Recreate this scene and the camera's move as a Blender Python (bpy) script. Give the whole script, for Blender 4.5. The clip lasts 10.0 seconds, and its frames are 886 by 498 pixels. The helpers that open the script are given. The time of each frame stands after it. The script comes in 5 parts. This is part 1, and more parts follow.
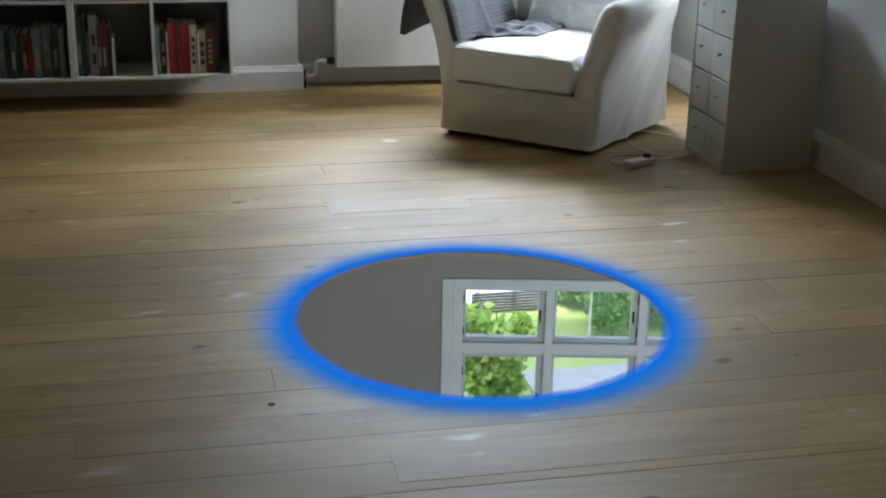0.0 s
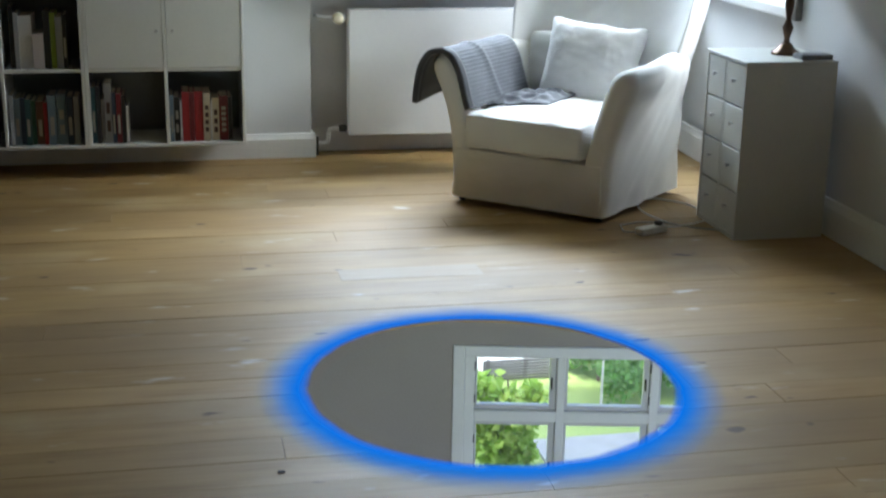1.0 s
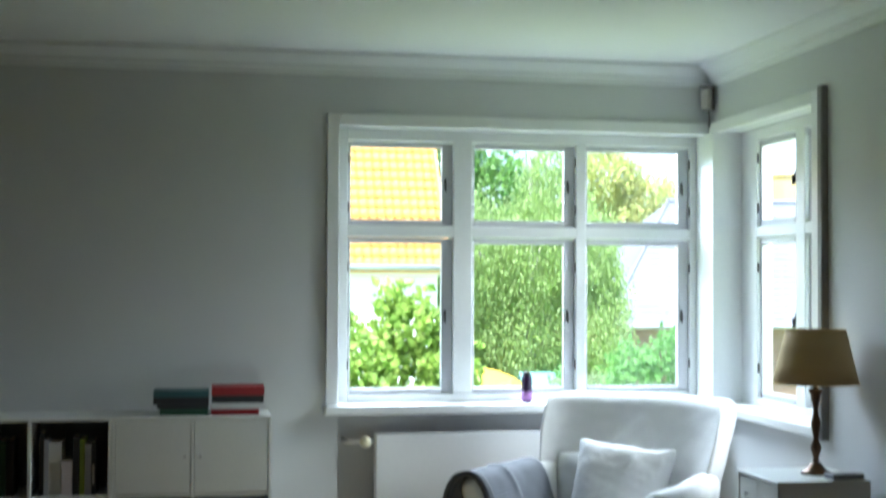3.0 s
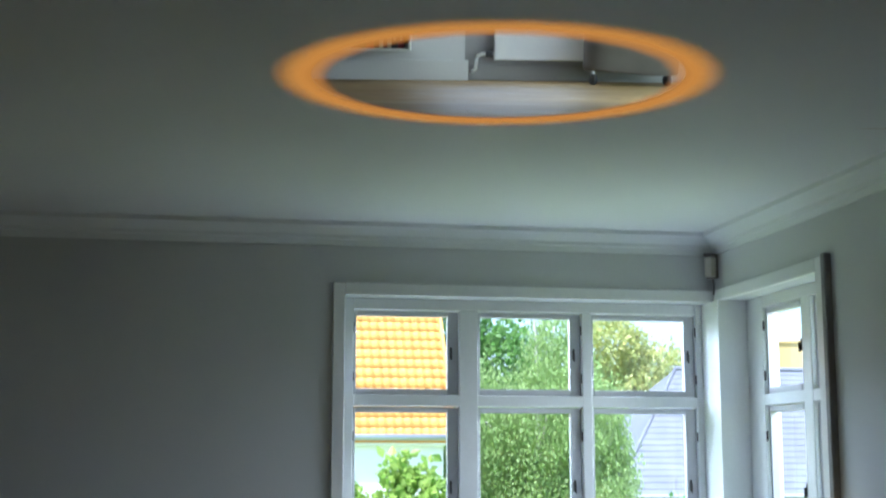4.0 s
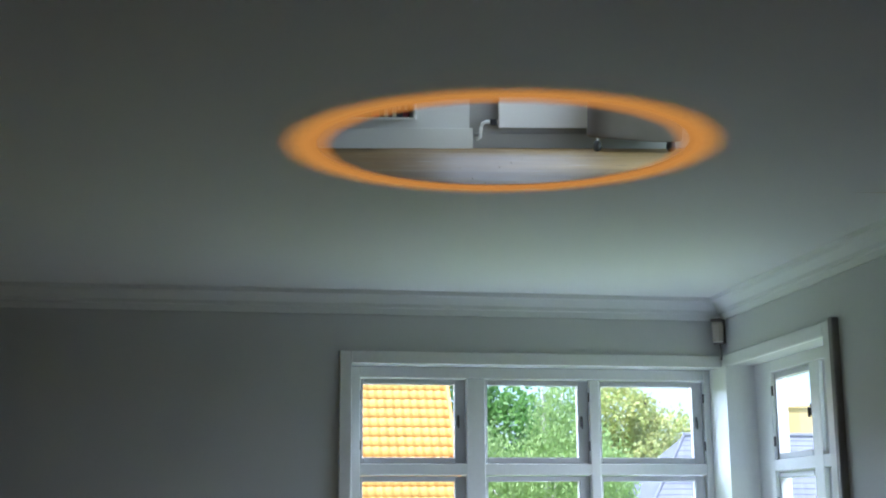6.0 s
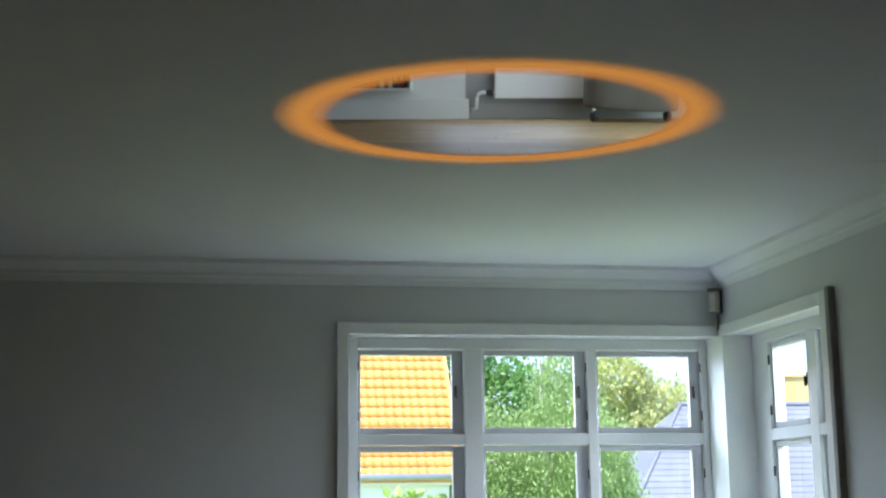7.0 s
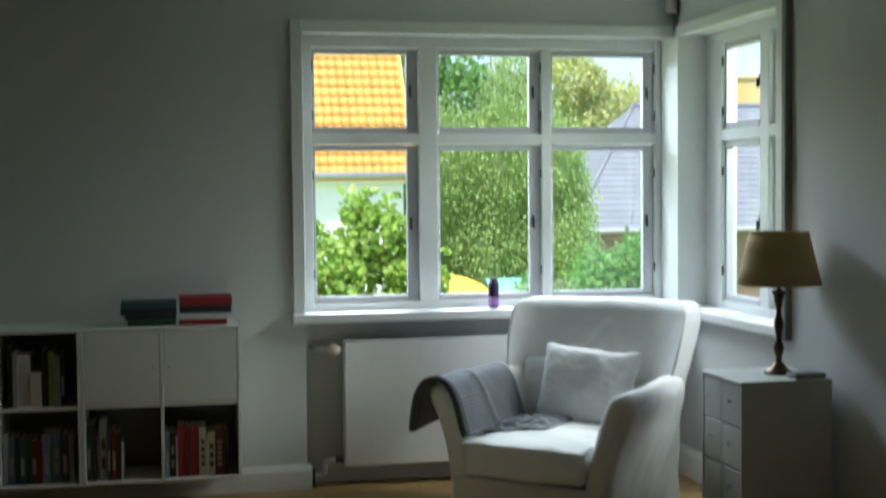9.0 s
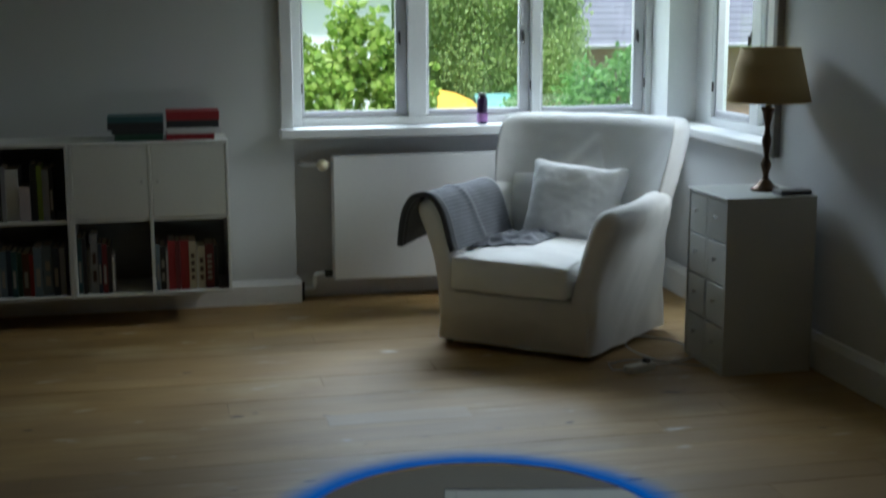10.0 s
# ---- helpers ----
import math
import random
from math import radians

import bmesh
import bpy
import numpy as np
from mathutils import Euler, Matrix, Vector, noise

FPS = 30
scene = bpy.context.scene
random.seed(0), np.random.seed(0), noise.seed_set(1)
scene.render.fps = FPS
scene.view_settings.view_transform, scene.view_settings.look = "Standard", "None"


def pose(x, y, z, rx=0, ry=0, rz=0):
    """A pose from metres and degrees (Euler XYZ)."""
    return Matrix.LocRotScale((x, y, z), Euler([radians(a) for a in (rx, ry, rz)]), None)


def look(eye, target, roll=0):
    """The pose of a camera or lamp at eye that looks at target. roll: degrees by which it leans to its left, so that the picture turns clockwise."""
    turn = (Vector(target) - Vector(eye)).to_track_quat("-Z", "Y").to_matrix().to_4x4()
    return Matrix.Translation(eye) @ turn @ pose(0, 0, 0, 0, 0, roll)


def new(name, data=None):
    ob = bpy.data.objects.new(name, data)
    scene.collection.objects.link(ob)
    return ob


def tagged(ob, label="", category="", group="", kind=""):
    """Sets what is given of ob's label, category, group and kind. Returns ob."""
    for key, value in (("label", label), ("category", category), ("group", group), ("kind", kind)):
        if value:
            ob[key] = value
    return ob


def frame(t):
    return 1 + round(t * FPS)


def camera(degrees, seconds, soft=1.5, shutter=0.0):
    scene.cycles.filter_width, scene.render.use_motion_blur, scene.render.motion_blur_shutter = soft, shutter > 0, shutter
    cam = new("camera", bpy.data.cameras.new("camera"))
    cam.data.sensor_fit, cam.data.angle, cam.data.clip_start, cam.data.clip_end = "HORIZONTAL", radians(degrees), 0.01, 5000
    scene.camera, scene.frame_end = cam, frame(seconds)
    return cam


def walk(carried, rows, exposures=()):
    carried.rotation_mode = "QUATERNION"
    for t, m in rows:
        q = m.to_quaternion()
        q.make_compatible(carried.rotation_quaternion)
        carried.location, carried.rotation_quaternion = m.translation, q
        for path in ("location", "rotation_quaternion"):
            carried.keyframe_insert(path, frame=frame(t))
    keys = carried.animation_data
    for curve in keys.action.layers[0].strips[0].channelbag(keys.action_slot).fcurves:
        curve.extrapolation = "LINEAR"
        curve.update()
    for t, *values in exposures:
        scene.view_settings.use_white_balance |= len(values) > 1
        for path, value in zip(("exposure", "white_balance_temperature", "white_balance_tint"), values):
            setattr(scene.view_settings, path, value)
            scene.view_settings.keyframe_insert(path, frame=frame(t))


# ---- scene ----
cam = camera(36.9, 10.0, 2.0, 0.5)
PATH = [
    (0.0, pose(0, 0, 1.57, 70.58, -0.95, -11.91)),
    (0.5, pose(0, 0, 1.57, 71.49, -1.03, -11.65)),
    (1.0, pose(0, 0, 1.57, 73.46, -0.93, -11.40)),
    (1.5, pose(0, 0, 1.57, 76.54, -0.97, -11.15)),
    (2.0, pose(0, 0, 1.57, 81.18, -1.05, -10.83)),
    (2.5, pose(0, 0, 1.57, 86.37, -0.78, -10.56)),
    (3.0, pose(0, 0, 1.57, 91.55, -0.25, -10.32)),
    (3.2, pose(0, 0, 1.57, 93.40, -0.18, -10.25)),
    (4.3, pose(0, 0, 1.57, 100.08, -0.03, -10.02)),
    (4.5, pose(0, 0, 1.57, 100.74, -0.02, -9.99)),
    (5.0, pose(0, 0, 1.57, 101.79, 0.09, -9.90)),
    (6.5, pose(0, 0, 1.57, 101.60, 0.57, -9.71)),
    (7.0, pose(0, 0, 1.57, 100.47, 0.68, -9.81)),
    (7.5, pose(0, 0, 1.57, 98.56, 0.81, -10.06)),
    (8.0, pose(0, 0, 1.57, 95.55, 0.76, -10.59)),
    (8.5, pose(0, 0, 1.57, 92.02, 0.72, -11.19)),
    (9.0, pose(0, 0, 1.57, 87.54, 0.50, -11.79)),
    (9.5, pose(0, 0, 1.57, 83.43, 0.33, -12.13)),
    (10.0, pose(0, 0, 1.57, 79.60, 0.24, -12.27)),
]
EXPOSURES = [(0.0, 2.2, 5750, 8), (1.0, 2.36, 5700, 7), (1.6, 2.47, 5480, 5), (2.5, 2.48, 5350, 4), (3.1, 2.03, 5500, 5), (4.4, 1.58, 5080, 11),
             (6.5, 1.55, 5230, 13), (7.5, 1.5, 5500, 13), (8.5, 1.5, 5650, 7), (9.0, 1.27, 5850, 3), (9.5, 1.0, 5750, 2), (10.0, 0.93, 5650, 4)]
walk(cam, PATH, EXPOSURES)

# ---- daylight ----
SUN_ELEVATION, SUN_AZIMUTH = 67.0, 222.0
world = bpy.data.worlds.new("sky")
scene.world = world
world.use_nodes = True
wn = world.node_tree.nodes
sky = wn.new("ShaderNodeTexSky")
sky.sky_type = "NISHITA"
sky.sun_disc = False
sky.sun_elevation, sky.sun_rotation = radians(SUN_ELEVATION), radians(SUN_AZIMUTH)
sky.air_density, sky.dust_density = 1.0, 2.5
world.node_tree.links.new(sky.outputs[0], wn["Background"].inputs[0])
wn["Background"].inputs[1].default_value = 0.15
sun = new("sun", bpy.data.lights.new("sun", "SUN"))
sun.data.energy, sun.data.angle, sun.data.color = 5.0, radians(3), (1.0, 0.95, 0.86)
_az, _el = radians(SUN_AZIMUTH), radians(SUN_ELEVATION)
sun.matrix_world = look((math.sin(_az) * math.cos(_el) * 50, math.cos(_az) * math.cos(_el) * 50, math.sin(_el) * 50), (0, 0, 0))


def area_lamp(name, eye, target, sx, sy, watts, spread=180, colour=(0.92, 0.97, 1.0)):
    """Area lamp: open-sky daylight above a window outside the glass, or added room fill."""
    la = bpy.data.lights.new(name, "AREA")
    la.shape, la.size, la.size_y, la.energy, la.color = "RECTANGLE", sx, sy, watts, colour
    la.spread = radians(spread)
    ob = new(name, la)
    ob.matrix_world = look(eye, target)
    return ob


area_lamp("window_light_front", (1.75, 8.3, 3.0), (1.55, 5.6, 0.6), 2.4, 1.2, 86)
area_lamp("window_light_deep", (1.75, 10.2, 3.65), (1.3, 2.0, 0.6), 3.2, 1.2, 70)
area_lamp("window_light_side", (4.3, 5.9, 2.75), (0.2, 6.75, 0.9), 1.0, 1.0, 17, 95, (1.0, 0.98, 0.92))


# ---- materials ----
def material(name, colour, rough=0.6, metal=0.0, colour2=None, scale=4.0, fine=60.0, bump=0.1, stretch=(1, 1, 1), spread=0.5,
             random_value=0.0, emission=None, strength=0.0, sheen=0.0, depth=0.004):
    """A surface with colour changes at two sizes, uneven gloss and fine relief, in object metres."""
    m = bpy.data.materials.new(name)
    m.use_nodes = True
    n, l = m.node_tree.nodes, m.node_tree.links
    b = n["Principled BSDF"]
    tc = n.new("ShaderNodeTexCoord")
    mp = n.new("ShaderNodeMapping")
    mp.inputs["Scale"].default_value = stretch
    l.new(tc.outputs["Object"], mp.inputs[0])
    big, small = n.new("ShaderNodeTexNoise"), n.new("ShaderNodeTexNoise")
    big.inputs["Scale"].default_value, small.inputs["Scale"].default_value = scale, fine
    big.inputs["Detail"].default_value, small.inputs["Detail"].default_value = 4, 5
    l.new(mp.outputs[0], big.inputs[0])
    l.new(mp.outputs[0], small.inputs[0])
    add = n.new("ShaderNodeMix")
    add.inputs[0].default_value = 0.4
    l.new(big.outputs[0], add.inputs[2])
    l.new(small.outputs[0], add.inputs[3])
    ramp = n.new("ShaderNodeMapRange")
    ramp.inputs[1].default_value, ramp.inputs[2].default_value = 0.5 - 0.3 * spread, 0.5 + 0.3 * spread
    l.new(add.outputs[0], ramp.inputs[0])
    mix = n.new("ShaderNodeMix")
    mix.data_type = "RGBA"
    c2 = colour2 or tuple(c * 0.85 for c in colour)
    mix.inputs[6].default_value, mix.inputs[7].default_value = (*colour, 1), (*c2, 1)
    l.new(ramp.outputs[0], mix.inputs[0])
    out = mix.outputs[2]
    if random_value:
        info, hsv, rr = n.new("ShaderNodeObjectInfo"), n.new("ShaderNodeHueSaturation"), n.new("ShaderNodeMapRange")
        rr.inputs[3].default_value, rr.inputs[4].default_value = 1 - random_value, 1 + random_value
        l.new(info.outputs["Random"], rr.inputs[0])
        l.new(rr.outputs[0], hsv.inputs["Value"])
        l.new(out, hsv.inputs["Color"])
        out = hsv.outputs[0]
    l.new(out, b.inputs["Base Color"])
    rg = n.new("ShaderNodeMapRange")
    rg.inputs[3].default_value, rg.inputs[4].default_value = max(0.02, rough - 0.08), min(1, rough + 0.08)
    l.new(big.outputs[0], rg.inputs[0])
    l.new(rg.outputs[0], b.inputs["Roughness"])
    b.inputs["Metallic"].default_value = metal
    if sheen:
        b.inputs["Sheen Weight"].default_value = sheen
    if bump:
        bp = n.new("ShaderNodeBump")
        bp.inputs["Strength"].default_value, bp.inputs["Distance"].default_value = bump, depth
        l.new(add.outputs[0], bp.inputs["Height"])
        l.new(bp.outputs[0], b.inputs["Normal"])
    if emission:
        b.inputs["Emission Color"].default_value, b.inputs["Emission Strength"].default_value = (*emission, 1), strength
    return m


def plank_material():
    """Old pine boards, lye-soaped: warm tan with grey-white worn patches, dark grain lines along x, knots."""
    m = bpy.data.materials.new("soaped_pine")
    m.use_nodes = True
    n, l = m.node_tree.nodes, m.node_tree.links
    b = n["Principled BSDF"]
    tc, info = n.new("ShaderNodeTexCoord"), n.new("ShaderNodeObjectInfo")
    off = n.new("ShaderNodeVectorMath")
    off.operation = "MULTIPLY_ADD"
    comb = n.new("ShaderNodeCombineXYZ")
    for i in range(3):
        l.new(info.outputs["Random"], comb.inputs[i])
    l.new(comb.outputs[0], off.inputs[0])
    off.inputs[1].default_value = (37, 19, 7)
    l.new(tc.outputs["Object"], off.inputs[2])

    def noise_node(scale, stretch, detail=4, src=None):
        mp, t = n.new("ShaderNodeMapping"), n.new("ShaderNodeTexNoise")
        mp.inputs["Scale"].default_value = stretch
        t.inputs["Scale"].default_value, t.inputs["Detail"].default_value = scale, detail
        l.new(src or off.outputs[0], mp.inputs[0])
        l.new(mp.outputs[0], t.inputs[0])
        return t.outputs[0]

    def mixed(fac, a, c, lo, hi):
        r, x = n.new("ShaderNodeMapRange"), n.new("ShaderNodeMix")
        x.data_type = "RGBA"
        r.inputs[1].default_value, r.inputs[2].default_value = lo, hi
        l.new(fac, r.inputs[0])
        l.new(r.outputs[0], x.inputs[0])
        for v, s in ((a, 6), (c, 7)):
            if isinstance(v, tuple):
                x.inputs[s].default_value = (*v, 1)
            else:
                l.new(v, x.inputs[s])
        return x.outputs[2]

    grain = noise_node(7, (0.45, 6.5, 1), 5)
    wide = noise_node(2.2, (0.5, 2.0, 1), 3)
    base = mixed(grain, (0.265, 0.158, 0.053), (0.385, 0.255, 0.095), 0.25, 0.75)
    base = mixed(wide, base, (0.41, 0.280, 0.118), 0.45, 0.75)
    wear = noise_node(1.6, (0.9, 1.6, 1), 5, tc.outputs["Object"])
    base = mixed(wear, base, (0.44, 0.332, 0.175), 0.54, 0.74)
    spots = noise_node(6, (0.6, 1.8, 1), 5, tc.outputs["Object"])
    base = mixed(spots, base, (0.58, 0.52, 0.43), 0.64, 0.75)
    dull = noise_node(0.9, (0.8, 2.2, 1), 3, tc.outputs["Object"])
    base = mixed(dull, (0.26, 0.168, 0.072), base, 0.28, 0.55)
    knots = noise_node(11, (0.7, 1.3, 1), 1)
    base = mixed(knots, base, (0.12, 0.075, 0.04), 0.745, 0.79)
    hsv, rr = n.new("ShaderNodeHueSaturation"), n.new("ShaderNodeMapRange")
    rr.inputs[3].default_value, rr.inputs[4].default_value = 0.91, 1.09
    l.new(info.outputs["Random"], rr.inputs[0])
    l.new(rr.outputs[0], hsv.inputs["Value"])
    l.new(base, hsv.inputs["Color"])
    l.new(hsv.outputs[0], b.inputs["Base Color"])
    rg = n.new("ShaderNodeMapRange")
    rg.inputs[3].default_value, rg.inputs[4].default_value = 0.40, 0.58
    l.new(wide, rg.inputs[0])
    l.new(rg.outputs[0], b.inputs["Roughness"])
    bp = n.new("ShaderNodeBump")
    b.inputs["Specular IOR Level"].default_value = 0.36
    bp.inputs["Strength"].default_value, bp.inputs["Distance"].default_value = 0.18, 0.0015
    l.new(grain, bp.inputs["Height"])
    l.new(bp.outputs[0], b.inputs["Normal"])
    return m


def glow_material(name, colour, edge, inner, core, outer, strength):
    """Light of a ring: strongest at the core radius, fading to nothing inwards and outwards (radii as shares of the mesh's own)."""
    m = bpy.data.materials.new(name)
    m.use_nodes = True
    n, l = m.node_tree.nodes, m.node_tree.links
    n.remove(n["Principled BSDF"])
    tc, ln = n.new("ShaderNodeTexCoord"), n.new("ShaderNodeVectorMath")
    ln.operation = "LENGTH"
    l.new(tc.outputs["Object"], ln.inputs[0])
    wob, ad = n.new("ShaderNodeTexNoise"), n.new("ShaderNodeMath")
    wob.inputs["Scale"].default_value = 5
    l.new(tc.outputs["Object"], wob.inputs[0])
    ad.operation = "MULTIPLY_ADD"
    l.new(wob.outputs[0], ad.inputs[0])
    ad.inputs[1].default_value = 0.04
    l.new(ln.outputs["Value"], ad.inputs[2])
    ramp = n.new("ShaderNodeValToRGB")
    mr = n.new("ShaderNodeMapRange")
    mr.inputs[1].default_value, mr.inputs[2].default_value = inner, outer
    l.new(ad.outputs[0], mr.inputs[0])
    l.new(mr.outputs[0], ramp.inputs[0])
    e = ramp.color_ramp.elements
    c = (core - inner) / (outer - inner)
    e[0].position, e[0].color = 0, (0, 0, 0, 1)
    e[1].position, e[1].color = 1, (0, 0, 0, 1)
    for pos, v in ((c * 0.45, 0.7), (c, 0.96), (c + (1 - c) * 0.3, 0.62), (c + (1 - c) * 0.65, 0.22)):
        k = e.new(pos)
        k.color = (v, v, v, 1)
    cr = n.new("ShaderNodeMix")
    cr.data_type = "RGBA"
    cr.inputs[6].default_value, cr.inputs[7].default_value = (*edge, 1), (*colour, 1)
    l.new(mr.outputs[0], cr.inputs[0])
    em, tr, mx = n.new("ShaderNodeEmission"), n.new("ShaderNodeBsdfTransparent"), n.new("ShaderNodeMixShader")
    l.new(cr.outputs[2], em.inputs[0])
    em.inputs[1].default_value = strength
    l.new(ramp.outputs[0], mx.inputs[0])
    l.new(tr.outputs[0], mx.inputs[1])
    l.new(em.outputs[0], mx.inputs[2])
    l.new(mx.outputs[0], n["Material Output"].inputs[0])
    return m


def glass_material():
    m = bpy.data.materials.new("window_glass")
    m.use_nodes = True
    n, l = m.node_tree.nodes, m.node_tree.links
    n.remove(n["Principled BSDF"])
    tr, gl, mx = n.new("ShaderNodeBsdfTransparent"), n.new("ShaderNodeBsdfGlossy"), n.new("ShaderNodeMixShader")
    gl.inputs["Roughness"].default_value = 0.01
    mx.inputs[0].default_value = 0.05
    l.new(tr.outputs[0], mx.inputs[1])
    l.new(gl.outputs[0], mx.inputs[2])
    l.new(mx.outputs[0], n["Material Output"].inputs[0])
    return m


def leaf_material(name, dark, light):
    m = bpy.data.materials.new(name)
    m.use_nodes = True
    n, l = m.node_tree.nodes, m.node_tree.links
    b = n["Principled BSDF"]
    g, x = n.new("ShaderNodeNewGeometry"), n.new("ShaderNodeMix")
    x.data_type = "RGBA"
    x.inputs[6].default_value, x.inputs[7].default_value = (*dark, 1), (*light, 1)
    l.new(g.outputs["Random Per Island"], x.inputs[0])
    l.new(x.outputs[2], b.inputs["Base Color"])
    b.inputs["Roughness"].default_value = 0.5
    tl, ad = n.new("ShaderNodeBsdfTranslucent"), n.new("ShaderNodeMixShader")
    ad.inputs[0].default_value = 0.55
    l.new(x.outputs[2], tl.inputs[0])
    l.new(b.outputs[0], ad.inputs[1])
    l.new(tl.outputs[0], ad.inputs[2])
    l.new(ad.outputs[0], n["Material Output"].inputs[0])
    return m


WALL = material("painted_plaster", (0.61, 0.62, 0.615), 0.75, colour2=(0.54, 0.55, 0.545), scale=1.2, fine=90, bump=0.15, spread=1.2, depth=0.002)
CEIL = material("ceiling_paint", (0.74, 0.76, 0.75), 0.8, colour2=(0.69, 0.71, 0.70), scale=0.9, fine=70, bump=0.1, spread=1.2, depth=0.002)
FARWALL = material("muted_wall_paint", (0.60, 0.595, 0.58), 0.8, colour2=(0.54, 0.535, 0.52), scale=1.0, fine=80, bump=0.12)
TRIM = material("gloss_white_paint", (0.80, 0.81, 0.80), 0.35, colour2=(0.74, 0.75, 0.74), scale=3, fine=50, bump=0.05)
SASH = material("grey_sash_paint", (0.60, 0.60, 0.62), 0.4, colour2=(0.54, 0.54, 0.56), scale=4, fine=60, bump=0.05)
PLANK = plank_material()
GLASS = glass_material()
IRON = material("dark_iron", (0.05, 0.045, 0.04), 0.45, 0.8, scale=20, fine=200, bump=0.1)
RADIATOR = material("radiator_enamel", (0.80, 0.80, 0.79), 0.3, colour2=(0.76, 0.76, 0.75), scale=2, fine=40, bump=0.02)
GREYWALL = material("niche_plaster", (0.62, 0.61, 0.60), 0.75, colour2=(0.55, 0.54, 0.53), scale=1.5, fine=90, bump=0.15)
SHELF = material("white_laminate", (0.66, 0.67, 0.65), 0.45, colour2=(0.60, 0.61, 0.59), scale=3, fine=80, bump=0.03)
COTTON = material("white_cotton_cover", (0.81, 0.805, 0.79), 0.9, colour2=(0.75, 0.742, 0.725), scale=5, fine=420, bump=0.25, sheen=0.15)
PILLOW = material("white_linen", (0.78, 0.78, 0.78), 0.9, colour2=(0.70, 0.70, 0.70), scale=6, fine=380, bump=0.25, sheen=0.3)
SHADE = material("cream_shade_cloth", (0.55, 0.42, 0.21), 0.85, colour2=(0.48, 0.36, 0.17), scale=3, fine=250, bump=0.15)
BRASS = material("aged_brass", (0.13, 0.075, 0.04), 0.35, 0.7, colour2=(0.08, 0.05, 0.035), scale=18, fine=90, bump=0.1)
CABINET = material("painted_drawers", (0.63, 0.64, 0.60), 0.5, colour2=(0.58, 0.59, 0.55), scale=3, fine=70, bump=0.04)
RUBBER = material("black_rubber", (0.02, 0.02, 0.02), 0.5, colour2=(0.03, 0.03, 0.03), bump=0.05)
WHITE_PLASTIC = material("white_plastic", (0.75, 0.75, 0.73), 0.4, bump=0.02)
STEEL = material("brushed_steel", (0.55, 0.55, 0.55), 0.3, 0.9, bump=0.02)


# ---- mesh helpers ----
def mesh_of(name, bm, mat, smooth=False):
    me = bpy.data.meshes.new(name)
    bmesh.ops.recalc_face_normals(bm, faces=bm.faces)
    bm.to_mesh(me)
    bm.free()
    me.materials.append(mat)
    if smooth:
        for p in me.polygons:
            p.use_smooth = True
    return me


def part(name, bm, mat, parent=None, label="", smooth=False):
    """Link a bmesh as one mesh object, under a thing or a part."""
    ob = new(name, mesh_of(name, bm, mat, smooth))
    if parent is not None:
        ob.parent = parent
    if label:
        tagged(ob, label)
    return ob


def empty(name, m, label, category, group="", kind=""):
    ob = new(name)
    ob.empty_display_size = 0.1
    ob.matrix_world = m
    return tagged(ob, label, category, group, kind)


def add_box(bm, x0, x1, y0, y1, z0, z1, bevel=0.0, seg=1):
    r = bmesh.ops.create_cube(bm, size=1)
    vs = r["verts"]
    for v in vs:
        v.co = Vector(((x0 + x1) / 2 + v.co.x * (x1 - x0), (y0 + y1) / 2 + v.co.y * (y1 - y0), (z0 + z1) / 2 + v.co.z * (z1 - z0)))
    if bevel:
        es = list({e for v in vs for e in v.link_edges})
        bmesh.ops.bevel(bm, geom=es, offset=bevel, segments=seg, affect="EDGES", profile=0.5)
    return bm


def box(x0, x1, y0, y1, z0, z1, bevel=0.0, seg=1):
    return add_box(bmesh.new(), x0, x1, y0, y1, z0, z1, bevel, seg)


def boxes(*rows, bevel=0.0):
    bm = bmesh.new()
    for r in rows:
        add_box(bm, *r, bevel)
    return bm


def lathe(profile, steps=24, bm=None, at=(0, 0)):
    """Turn (radius, height) pairs round the z axis."""
    bm = bm or bmesh.new()
    rings = []
    for r, z in profile:
        rings.append([bm.verts.new((at[0] + max(r, 0.0005) * math.cos(2 * math.pi * i / steps), at[1] + max(r, 0.0005) * math.sin(2 * math.pi * i / steps), z)) for i in range(steps)])
    for a, b in zip(rings, rings[1:]):
        for i in range(steps):
            j = (i + 1) % steps
            bm.faces.new((a[i], a[j], b[j], b[i]))
    bm.faces.new(rings[0])
    bm.faces.new(rings[-1])
    return bm


def tube(points, radius, steps=10, bm=None):
    """A round bar along a line of points."""
    bm = bm or bmesh.new()
    pts = [Vector(p) for p in points]
    rings = []
    for i, p in enumerate(pts):
        d = (pts[min(i + 1, len(pts) - 1)] - pts[max(i - 1, 0)]).normalized()
        a = d.cross(Vector((0.31, 0.17, 0.93))).normalized()
        b = d.cross(a)
        rings.append([bm.verts.new(p + radius * (math.cos(2 * math.pi * k / steps) * a + math.sin(2 * math.pi * k / steps) * b)) for k in range(steps)])
    for a, b in zip(rings, rings[1:]):
        for k in range(steps):
            j = (k + 1) % steps
            bm.faces.new((a[k], a[j], b[j], b[k]))
    bm.faces.new(rings[0])
    bm.faces.new(rings[-1])
    return bm


